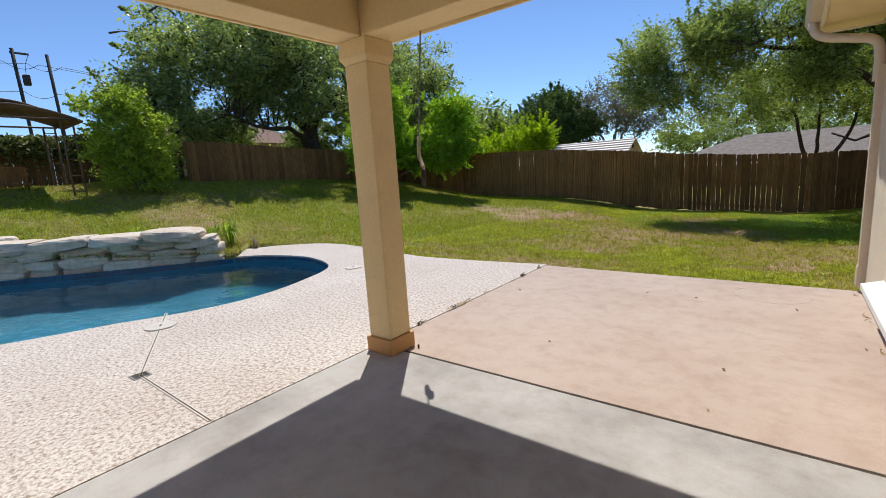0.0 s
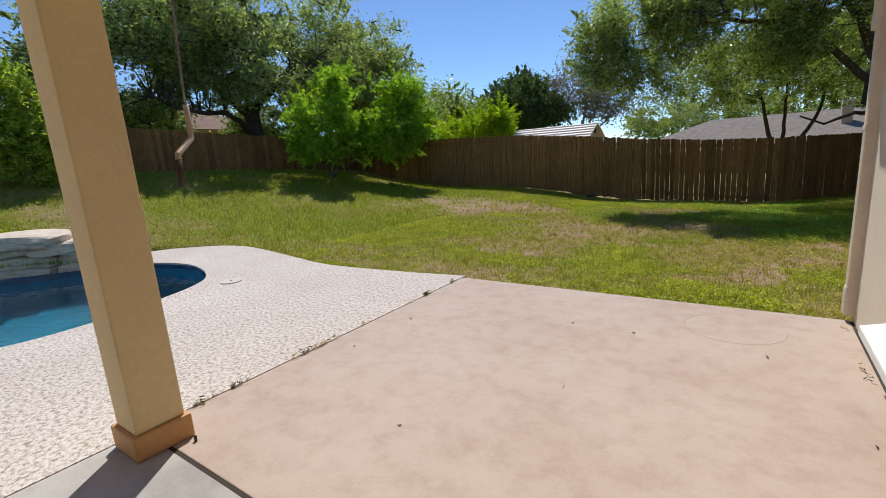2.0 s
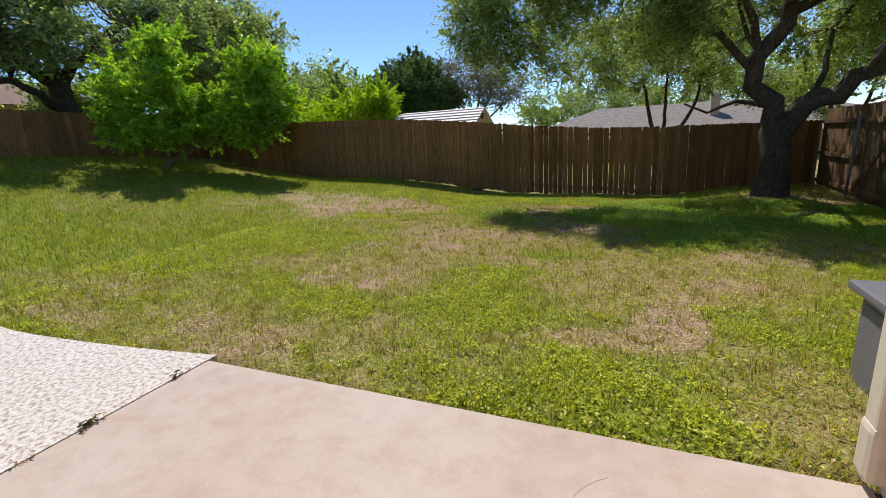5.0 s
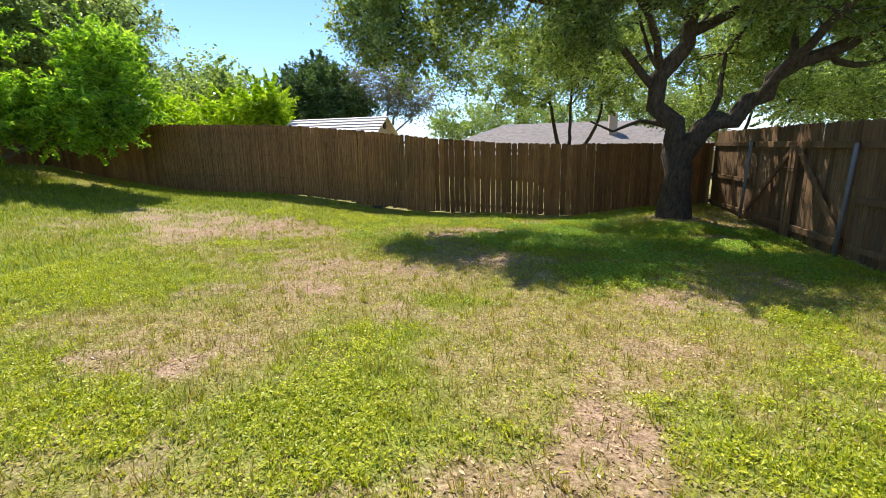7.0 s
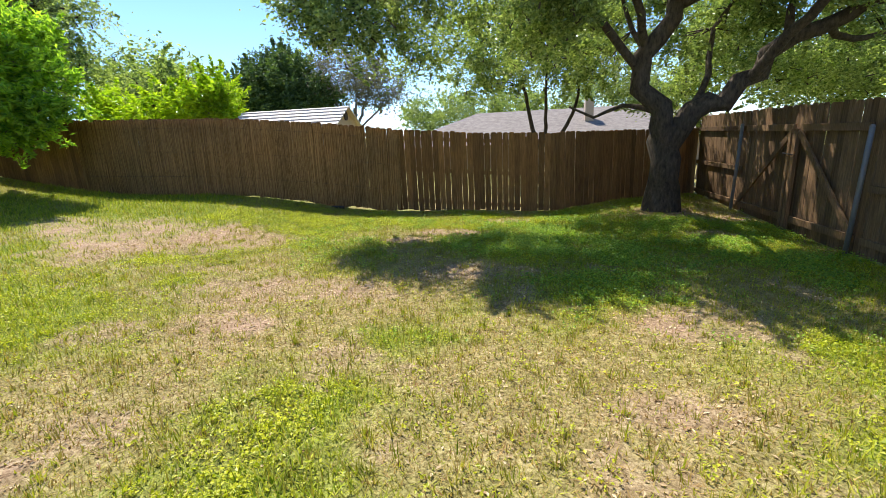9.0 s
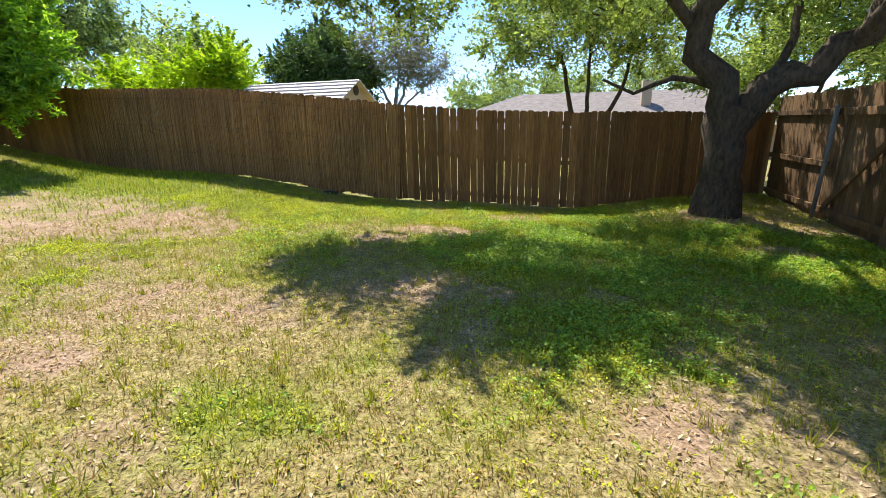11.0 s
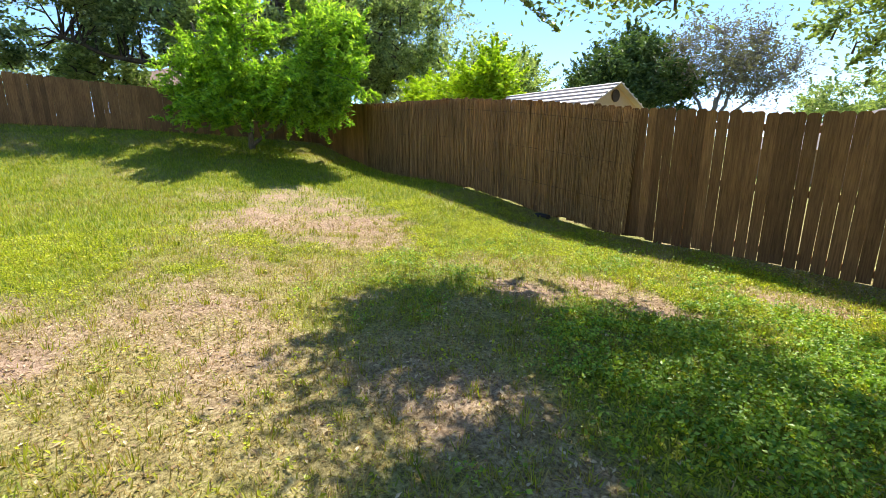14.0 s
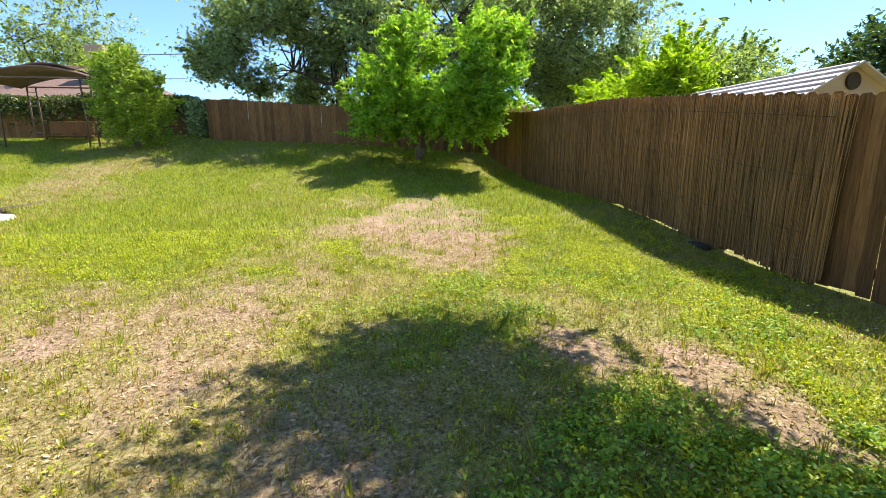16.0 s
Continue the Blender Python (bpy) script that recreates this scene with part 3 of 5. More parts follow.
def make_rock_wall():
    wall = thing("rock_wall", (-10.5, 3.2, 0), "dry-stacked pale limestone slab wall behind the pool", "wall")
    line = np.array([(-9.72, 4.45), (-10.05, 4.1), (-11.0, 2.95), (-12.2, 1.45), (-13.1, 0.1), (-13.2, -1.7)])
    d = np.r_[0, np.cumsum(np.linalg.norm(np.diff(line, axis=0), axis=1))]
    rng = random.Random(4)
    for course, (z, h, lo, hi, deep) in enumerate(((-0.13, 0.24, 0.5, 0.95, 0.6), (0.09, 0.22, 0.4, 0.95, 0.6), (0.30, 0.21, 0.4, 1.0, 0.62), (0.50, 0.19, 0.8, 1.4, 0.95))):
        s = rng.uniform(0, 0.15) + (0.25 if course == 3 else 0)
        while s < d[-1] - 0.2:
            w = rng.uniform(lo, hi)
            mid = min(s + w / 2, d[-1] - 0.01)
            x, y = np.interp(mid, d, line[:, 0]), np.interp(mid, d, line[:, 1])
            x2, y2 = np.interp(mid + 0.1, d, line[:, 0]), np.interp(mid + 0.1, d, line[:, 1])
            hh = h * rng.uniform(0.78, 1.1)
            o = new("stone", rock_mesh(rng.random() * 1e6, w * 1.04, deep * rng.uniform(0.9, 1.15), hh * 1.2))
            o.parent = wall
            ang = math.atan2(y2 - y, x2 - x)
            nx, ny = math.sin(ang), -math.cos(ang)
            back = rng.uniform(-0.08, 0.10) - (0.10 if course == 3 else 0.0)
            px, py = x + nx * (0.22 + back), y + ny * (0.22 + back)
            o.matrix_local = wall.matrix_basis.inverted() @ Matrix.Translation((px, py, z + hh / 2)) @ Matrix.Rotation(ang, 4, "Z") @ Matrix.Rotation(rng.uniform(-0.09, 0.09), 4, "Y") @ Matrix.Rotation(rng.uniform(-0.1, 0.1), 4, "Z")
            s += w
    for k, (x, y, z, w) in enumerate(((-12.6, 2.4, 0.62, 0.5), (-13.4, 1.5, 0.66, 0.7), (-12.0, 3.1, 0.6, 0.35))):
        o = tagged(new("loose_stone", rock_mesh(50 + k, w, w * 0.6, 0.16)), "loose weathered limestone lying behind the wall", "stone", "loose stones")
        o.location = (x, y, float(land(x, y)) + 0.05)


make_rock_wall()


# ---- house and covered patio ----
def make_house():
    w = thing("wall_east", (0, 0, 0), "cream stucco house wall beside the patio", "wall", "", "structure")
    boxed("wall", (0.95, -6.0, -0.3), (1.15, 6.2, 3.0), M_WALL, w, 0.01)
    w = thing("wall_north", (0, 0, 0), "cream stucco end wall of the house", "wall", "", "structure")
    boxed("wall", (1.15, 6.0, -0.5), (9.0, 6.2, 3.0), M_WALL, w, 0.01)
    w = thing("wall_south", (0, 0, 0), "cream stucco house wall behind the covered patio", "wall", "", "structure")
    boxed("wall", (-9.0, -3.4, -0.3), (0.95, -3.2, 3.2), M_WALL, w, 0.01)
    c = thing("ceiling", (0, 0, 0), "cream painted patio ceiling", "ceiling", "", "structure")
    boxed("board", (-3.45, -3.2, 3.02), (0.95, 3.32, 3.08), M_CEIL, c)
    for k in range(2):
        t = thing("trim", (0, 0, 0), "tan painted beam over the patio post", "beam", "", "structure")
        if k:
            boxed("beam", (-2.75, -3.2, 2.66), (-2.475, 2.615, 3.02), M_TAN, t, 0.012)
        else:
            boxed("beam", (-2.472, 2.345, 2.66), (0.95, 2.615, 3.02), M_TAN, t, 0.012)
    roof = thing("roof", (0, 0, 0), "shingled roof over the patio and house", "roof", "", "structure")
    boxed("deck", (-3.55, -3.4, 3.08), (0.95, 3.42, 3.16), M_SHINGLE, roof, 0.01)
    boxed("fascia", (-3.48, -3.2, 2.9), (-3.45, 3.35, 3.08), M_TAN, roof)
    boxed("fascia", (-3.45, 3.32, 2.9), (0.5, 3.35, 3.08), M_TAN, roof)
    bm = bmesh.new()
    vs = [bm.verts.new(p) for p in ((0.42, -3.4, 3.1), (0.42, 6.75, 3.1), (9.6, 6.75, 3.1), (9.6, -3.4, 3.1), (4.5, 1.0, 5.0), (4.5, -3.4, 5.0))]
    for f in ((0, 1, 4, 5), (1, 2, 4), (2, 3, 5, 4), (0, 5, 3), (3, 2, 1, 0)):
        bm.faces.new([vs[i] for i in f])
    bmesh.ops.recalc_face_normals(bm, faces=bm.faces[:])
    part("hip", bm, M_SHINGLE, roof)
    boxed("soffit", (0.44, 3.4, 2.86), (0.95, 6.72, 2.9), M_TAN, roof)
    boxed("fascia", (0.42, 3.4, 2.84), (0.45, 6.75, 3.08), M_CEIL, roof)
    boxed("fascia", (0.45, 6.72, 2.84), (9.5, 6.75, 3.08), M_CEIL, roof)
    # post with ochre base and moulded head
    p = thing("patio_post", (-2.585, 2.50, 0), "square tan stucco post with ochre base band", "post")
    boxed("base", (-0.155, -0.155, 0.0), (0.155, 0.155, 0.145), M_BAND, p, 0.012, "ochre painted base band")
    boxed("shaft", (-0.13, -0.13, 0.145), (0.13, 0.13, 2.48), M_TAN, p, 0.012)
    bm = bmesh.new()
    a = bmesh.ops.create_cone(bm, cap_ends=True, segments=4, radius1=0.184, radius2=0.226, depth=0.05,
                              matrix=Matrix.Translation((0, 0, 2.505)) @ Matrix.Rotation(radians(45), 4, "Z"))
    box(bm, (-0.16, -0.16, 2.53), (0.16, 0.16, 2.66), 0.01)
    part("capital", bm, M_TAN, p)
    # gutter and downspout on the corner of the house
    g = thing("gutter", (0, 0, 0), "cream metal roof gutter on the eave", "gutter")
    bm = bmesh.new()
    prof = [(0.40, 3.06), (0.30, 3.06), (0.29, 2.98), (0.33, 2.9), (0.42, 2.9)]
    ends = [[bm.verts.new((x, y, z)) for x, z in prof] for y in (3.42, 6.78)]
    for k in range(4):
        bm.faces.new((ends[0][k], ends[0][k + 1], ends[1][k + 1], ends[1][k]))
    bm.faces.new(ends[1])
    part("trough", bm, M_GUTTER, g)
    v = smooth_line([(0.36, 6.35, 2.93), (0.38, 6.33, 2.80), (0.48, 6.3, 2.72), (0.7, 6.25, 2.66), (0.86, 6.22, 2.6), (0.90, 6.20, 2.45), (0.90, 6.2, 2.2)], 0.05)
    pipe("elbow", v, 0.045, M_GUTTER, g, 12)
    d = thing("downspout", (0.93, 6.19, 0), "cream metal downspout with rounded shoe at the house corner", "downspout")
    boxed("pipe", (-0.045, -0.035, 0.2), (0.045, 0.065, 2.35), M_GUTTER, d, 0.014)
    boxed("shoe", (-0.055, -0.045, 0.05), (0.052, 0.075, 0.3), M_GUTTER, d, 0.03)
    boxed("strap", (-0.049, -0.04, 1.5), (0.05, 0.07, 1.54), M_GUTTER, d, 0.004)
    b = thing("window_sill", (0.95, 4.4, 0.3), "white painted sill projecting from the stucco wall", "sill")
    bm = box(bmesh.new(), (-0.15, -0.9, 0.0), (0.02, 0.66, 0.055), 0.006)
    for v in bm.verts:
        v.co.z += (v.co.x + 0.15) * 0.28
    part("sill", bm, M_WHITE, b)
    boxed("apron", (-0.11, -0.85, -0.06), (0.02, 0.62, 0.0), M_WALL, b, 0.006)
    # fixed metal cabinet past the corner
    c = thing("utility_cabinet", (1.585, 7.12, float(land(1.5, 7.2)) - 0.08), "grey metal utility cabinet with flat lid beside the house", "cabinet")
    boxed("body", (-0.3, -0.3, 0), (0.3, 0.3, 0.62), M_GREYBOX, c, 0.01)
    boxed("lid", (-0.36, -0.36, 0.62), (0.36, 0.36, 0.67), M_GREYBOX, c, 0.012)
    boxed("door", (-0.306, -0.24, 0.06), (-0.29, 0.24, 0.56), M_GREYBOX, c, 0.004)
    # rod that hangs from the eave
    h = thing("hanging_rod", (-2.41, 2.88, 3.06), "thin grey metal rod hanging from the eave, bent at its end", "hanger")
    pipe("rod", smooth_line([(0.06, 0.1, 0.03), (0.03, 0.08, -0.4), (0.0, 0.06, -0.8), (-0.05, 0.07, -1.15)], 0.1), 0.007, M_PIPE, h, 8)
    pipe("crook", [(-0.05, 0.07, -1.15), (-0.075, 0.085, -1.30), (-0.07, 0.08, -1.335), (0.12, -0.10, -1.43), (0.125, -0.105, -1.46)], 0.016, M_RUST, h, 8, "pale bent metal crook")
    pipe("grip", [(0.125, -0.105, -1.46), (0.12, -0.11, -1.60)], 0.018, M_DARKIRON, h, 8, "black grip")


make_house()


# ---- fences ----
def picket_mesh(name, w, h, t, mat, ear=0.03, taper=0.0, skew=0.0):
    """A dog-eared board, 1 m tall units scaled by its object."""
    bm = bmesh.new()
    k = ear / h
    prof = [(-w / 2 + taper + skew, 0), (w / 2 - taper + skew, 0), (w / 2, 1 - k), (w / 2 - ear, 1), (-w / 2 + ear, 1), (-w / 2, 1 - k)]
    f = bm.faces.new([bm.verts.new((x, 0, z)) for x, z in prof])
    r = bmesh.ops.extrude_face_region(bm, geom=[f])
    bmesh.ops.translate(bm, verts=[v for v in r["geom"] if isinstance(v, bmesh.types.BMVert)], vec=(0, t, 0))
    bmesh.ops.recalc_face_normals(bm, faces=bm.faces[:])
    me = bpy.data.meshes.new(name)
    bm.to_mesh(me)
    bm.free()
    me.materials.append(mat)
    return me


def fence(name, label, a, b, top, gap, mat, rails_side, rail_drop=(0.25, 1.0, 1.75), seed=1, rails=True, lift=lambda p: 0.0):
    """Boards from a to b; top(s) gives the height of the board tops along the run, rails_side the side of the rails."""
    f = thing(name, (a[0], a[1], 0), label, "fence")
    a, b = Vector((*a, 0)), Vector((*b, 0))
    ln, ang = (b - a).length, math.atan2(b.y - a.y, b.x - a.x)
    rng = random.Random(seed)
    kinds = [picket_mesh("board", w, 2.0, 0.016, mat, 0.03, tp, sk) for w, tp, sk in ((0.140, 0.001, 0.0), (0.143, 0.003, 0.002), (0.145, 0.005, -0.002), (0.146, 0.006, 0.003), (0.142, 0.002, -0.003))]
    s = 0.07
    side = Vector((-math.sin(ang), math.cos(ang), 0)) * rails_side
    while s < ln:
        p = a.lerp(b, s / ln)
        z1 = top(s / ln) + rng.uniform(-0.018, 0.018)
        z0 = float(land(p.x, p.y)) - 0.03 + rng.uniform(0, 0.05) + lift(p)
        o = new("board", rng.choice(kinds))
        o.parent = f
        o.matrix_local = Matrix.Translation((p.x - a.x, p.y - a.y, z0)) @ Matrix.Rotation(ang, 4, "Z") @ Matrix.Rotation(rng.uniform(-0.008, 0.008), 4, "Y") @ Matrix.Diagonal((1, 1, z1 - z0, 1))
        s += 0.142 + gap(p) * rng.choice((0.2, 0.6, 0.8, 1.0, 1.2))
    step = 2.4
    k = 0
    while rails and k * step < ln:
        p, q = a.lerp(b, k * step / ln), a.lerp(b, min(1, (k + 1) * step / ln))
        for drop in rail_drop:
            v0 = p + side * 0.045 + Vector((0, 0, top(k * step / ln) - drop)) - a
            v1 = q + side * 0.045 + Vector((0, 0, top(min(1, (k + 1) * step / ln)) - drop)) - a
            d = v1 - v0
            m = Matrix.Translation(v0) @ Matrix.Rotation(math.atan2(d.y, d.x), 4, "Z") @ Matrix.Rotation(-math.atan2(d.z, math.hypot(d.x, d.y)), 4, "Y")
            boxed("rail", (0, -0.02, -0.045), (d.length + 0.02, 0.02, 0.045), mat, f, 0.004, "", m)
        pz = float(land(p.x, p.y))
        o = p + side * 0.11 - a
        boxed("post", (o.x - 0.045, o.y - 0.045, pz - 0.1), (o.x + 0.045, o.y + 0.045, top(k * step / ln) - 0.1), mat, f, 0.006)
        k += 1
    return f


BACK_Y = 18.32


def back_top(x):
    return float(np.interp(x, (-16.6, -12, -9.5, -7.6, -5.3, -3, -1, 0.7, 2.9, 5), (2.75, 2.36, 2.28, 2.2, 1.98, 1.70, 1.52, 1.43, 1.35, 1.33)))


def bottom_gap(p):
    """The boards stop short of the ground where the lawn dips away."""
    return 0.055 * min(1, max(0, (p.x + 7.6) * 1.5)) * min(1, max(0, (-2.4 - p.x) * 1.5)) * (0.6 + 0.5 * math.sin(p.x * 4.1))


def make_fences():
    fence("back_fence", "weathered brown dog-eared board fence with narrow gaps", (-16.6, BACK_Y), (0.9, BACK_Y), lambda s: back_top(-16.6 + 17.5 * s), lambda p: 0.0045 if -3.6 < p.x < 0.2 else 0.002, M_PICKET, 1, (0.22, 1.0, 1.8), 3, True, bottom_gap)
    fence("back_fence", "weathered brown board fence running behind the oak", (0.93, BACK_Y + 0.02), (5.0, 20.6), lambda s: 1.43 - 0.06 * s, lambda p: 0.004, M_PICKET, 1, (0.22, 1.0, 1.8), 13)
    left_z = lambda s: 2.75 + 0.60 * s + 0.03 * math.sin(9 * s)
    fence("side_fence", "brown weathered board fence behind the fruit tree", (-16.6, 18.25), (-18.3, 7.6), left_z, lambda p: -0.003, M_PICKET, -1, (0.22, 1.0, 1.8), 5)
    fence("far_fence", "dark old board fence below the ivy", (-18.6, 7.5), (-21.6, 6.2), lambda s: 3.3, lambda p: -0.003, M_PICKET, -1, (0.22, 1.0, 1.8), 6)
    fence("far_fence", "dark old board fence below the ivy", (-21.6, 6.2), (-22.6, -8.0), lambda s: 3.55, lambda p: -0.003, M_PICKET, -1, (0.22, 1.0, 1.8), 7)
    f = fence("gate_fence", "sun-struck wooden side fence with rails towards the yard", (5.0, 20.5), (5.0, 6.3), lambda s: 1.66 + 0.05 * math.sin(5 * s), lambda p: 0.005, M_GATE, -1, (), 8, False)
    # rails, posts and the braces of the double gate on the yard side
    for y0, y1 in ((20.5, 18.0), (14.2, 12.9), (12.9, 10.5), (10.5, 8.2), (8.2, 6.3)):
        for z in (1.32, 0.45, -0.32):
            boxed("rail", (4.94, y1, z - 0.05), (4.985, y0, z + 0.05), M_GATE, f, 0.005, "", Matrix.Translation((-5.0, -20.5, 0)))
    gate = thing("gate", (4.97, 16.1, 0), "old double wooden gate with diagonal braces", "gate")
    for y0, y1, flip in ((17.85, 16.15, 1), (15.95, 14.35, -1)):
        o = Matrix.Translation((-4.97, -16.1, 0))
        for z in (1.32, 0.0 - 0.32):
            boxed("rail", (4.925, y1, z - 0.06), (4.975, y0, z + 0.06), M_GATE, gate, 0.005, "", o)
        lo, hi = (y0, y1) if flip > 0 else (y1, y0)
        d = math.hypot(hi - lo, 1.5)
        m = o @ Matrix.Translation((4.915, (y0 + y1) / 2, 0.5)) @ Matrix.Rotation(math.atan2(1.5, hi - lo), 4, "X")
        boxed("brace", (-0.02, -d / 2, -0.05), (0.02, d / 2, 0.05), M_GATE, gate, 0.005, "", m)
    boxed("stile", (-0.09, -0.13, -0.75), (-0.02, -0.03, 1.3), M_GATE, gate, 0.006)
    boxed("stile", (-0.09, 0.03, -0.75), (-0.02, 0.1, 1.3), M_GATE, gate, 0.006)
    pipe("latch", [(-0.12, -0.15, 0.85), (-0.12, 0.15, 0.87)], 0.012, M_DARKIRON, gate, 8, "dark iron latch")
    for y in (17.95, 14.25, 12.9):
        p = thing("fence_pole", (4.86, y, float(land(4.86, y)) - 0.1), "leaning galvanised steel fence pole", "pole", "fence poles")
        pipe("pole", [(-0.03, 0.02, 0), (0.0, 0.0, 1.15), (0.01, -0.02, 1.98)], 0.034, M_PIPE, p, 12)
        bm = bmesh.new()
        bmesh.ops.create_uvsphere(bm, u_segments=12, v_segments=6, radius=0.036, matrix=Matrix.Translation((0.01, -0.02, 1.98)))
        part("cap", bm, M_PIPE, p)
    c = thing("corner_post", (-16.66, 18.34, 0.9), "square brown corner post joining two fences", "post")
    boxed("post", (-0.09, -0.09, 0), (0.09, 0.09, 1.85), M_PICKET, c, 0.008)
    # reed screen tied to the back fence
    rs = thing("reed_screen", (-7.6, BACK_Y - 0.05, 0), "brown reed screening tied along the board fence", "screen")
    chunks = []
    for x in np.arange(-12.35, -3.0, 0.0034):
        z0 = float(land(x, BACK_Y)) - 0.02 + bottom_gap(Vector((x, 0))) + 0.06 * vnoise(x * 7, 9.0) + 0.22 * RNG.random() ** 4
        z1 = back_top(x) - 0.02 - 0.10 * RNG.random() ** 2
        r, y = RNG.uniform(0.0025, 0.0055), -RNG.uniform(0.0, 0.04)
        lean = -0.05 * (0.4 + vnoise(x * 1.3, 70.0)) + RNG.normal() * 0.04
        bow = RNG.normal() * 0.012
        v, q = tube_np([(x + 7.6, y, z0), (x + 7.6 - lean * 0.5 + bow, y - RNG.uniform(-0.006, 0.02), (z0 + z1) / 2), (x + 7.6 - lean, y, z1)], (r, r, r * 0.7), 3)
        chunks.append((v, q))
    v, q = join_np(chunks)
    tagged(mesh_np("reed_layer", v, q, M_REED, rs), "", "", "", "stuff")
    for dz in (0.25, 0.9, 1.55):
        pipe("tie_wire", [(x + 7.6, -0.045, back_top(x) - dz) for x in np.arange(-12.3, -3.0, 0.4)], 0.0025, M_DARKIRON, rs, 5)


make_fences()


# ---- trees ----
def leaves_np(centres, normals_up, length, width, rng, droop=0.0):
    """Folded diamond leaves at the given places."""
    n = len(centres)
    d = rng.normal(size=(n, 3))
    d[:, 2] = d[:, 2] * 0.6 - droop
    d /= np.linalg.norm(d, axis=1)[:, None]
    up = rng.normal(size=(n, 3)) * 0.8 + np.array([0, 0, normals_up])
    s = np.cross(d, up)
    s /= np.linalg.norm(s, axis=1)[:, None] + 1e-9
    nrm = np.cross(s, d)
    k = rng.uniform(0.65, 1.3, (n, 1))
    l, w = length * k, width * k
    v = np.stack([centres - d * l * 0.5, centres + s * w * 0.5 + nrm * w * 0.15 + d * l * 0.05, centres + d * l * 0.5 - nrm * l * 0.08, centres - s * w * 0.5 + nrm * w * 0.15 + d * l * 0.05], 1)
    f = np.arange(n * 4).reshape(-1, 4)
    return v.reshape(-1, 3), f


def blob_points(blobs, rng, gap=0.42, freq=0.7):
    """Cluster places in the crown's lobes and their outward ways, denser to the outside, thinned by noise into gaps."""
    out, ways = [], []
    for cx, cy, cz, rx, ry, rz, n in blobs:
        p = rng.normal(size=(n * 4, 3))
        p /= np.linalg.norm(p, axis=1)[:, None]
        lump = 0.72 + 0.62 * vnoise(p[:, 0] * 2.1 + cx, p[:, 1] * 2.1 + cy, p[:, 2] * 2.1 + 8)[:, None]
        q = p * rng.random((len(p), 1)) ** 0.42 * lump * np.array([rx, ry, rz]) + np.array([cx, cy, cz])
        keep = vnoise(q[:, 0] * freq + 7, q[:, 1] * freq, q[:, 2] * freq + 3) > gap
        out.append(q[keep][:n])
        ways.append(p[keep][:n])
    return np.concatenate(out), np.concatenate(ways)


def tree(name, label, at, limbs, blobs, per, spread, leaf, leaf_mat, bark, seed, twig_share=0.35, gap=0.42, up=0.7, droop=0.2, freq=0.7, sides=9, twig=0.012, shoots=0.35, reach=2.6):
    """A tree: limbs are (points, first radius, last radius) from its foot; the crown hangs on twigs between the limbs and the leaf clusters."""
    rng = np.random.default_rng(seed)
    t = thing(name, at, label, "tree")
    o = np.array(at)
    first = True
    samples = []
    chunks = []
    for pts, r0, r1 in limbs:
        line = smooth_line(np.array(pts, float), 0.3)
        line[1:-1] += rng.normal(size=line[1:-1].shape) * min(0.05, r0 * 0.25)
        s = np.linspace(0, 1, len(line))
        rad = r0 + (r1 - r0) * s ** 0.8
        if first:
            rad = rad * (1 + 0.45 * np.exp(-s * len(line) * 0.9))
            v, f = tube_np(line, rad, 16)
            v += rng.normal(size=v.shape) * r0 * 0.03
            mesh_np("trunk", v, f, bark, t, "", True)
            first = False
        else:
            mesh_np("limb", *tube_np(line, rad, sides), bark, t, "", True)
        samples.append(line[len(line) // 3:])
    samples = np.concatenate(samples)
    cl, ways = blob_points(blobs, rng, gap, freq)
    cl = cl - o
    for c in cl[rng.random(len(cl)) < twig_share]:
        a = samples[np.argmin(((samples - c) ** 2).sum(1))]
        if np.linalg.norm(c - a) > 70 * twig + 0.3:
            a = c + rng.normal(size=3) * np.array([14, 14, 6]) * twig - np.array([0, 0, 10 * twig])
        mid = (a + c) / 2 + rng.normal(size=3) * 0.12 * np.linalg.norm(c - a) + np.array([0, 0, 0.08 * np.linalg.norm(c - a)])
        line = smooth_line([a, mid, c], 0.35)
        chunks.append(tube_np(line, np.linspace(twig * 2.2, twig * 0.5, len(line)), 4))
    if chunks:
        v, f = join_np(chunks)
        tagged(mesh_np("twigwork", v, f, bark, t, "", True), "", "", "", "stuff")
    if per:
        # tight tufts, some of them drawn out into leafy shoots
        size = rng.uniform(0.55, 1.35, (len(cl), 1))
        k = len(cl)
        off = rng.normal(size=(k, per, 3)) * (size * spread)[:, None] * np.array([1, 1, 0.7])
        way = ways + rng.normal(size=(k, 3)) * 0.5 + np.array([0, 0, 0.45 - droop])
        way /= np.linalg.norm(way, axis=1)[:, None]
        u = rng.random((k, per, 1)) ** 0.8
        stretch = way[:, None] * u * spread * reach * size[:, None] + rng.normal(size=(k, per, 3)) * spread * 0.28 * (1.15 - u)
        is_shoot = rng.random((k, 1, 1)) < shoots
        cs = (cl[:, None] + np.where(is_shoot, stretch, off)).reshape(-1, 3)
        v, f = leaves_np(cs, up, leaf[0], leaf[1], rng, droop)
        mesh_np("crown", v, f, leaf_mat, t)
    return t


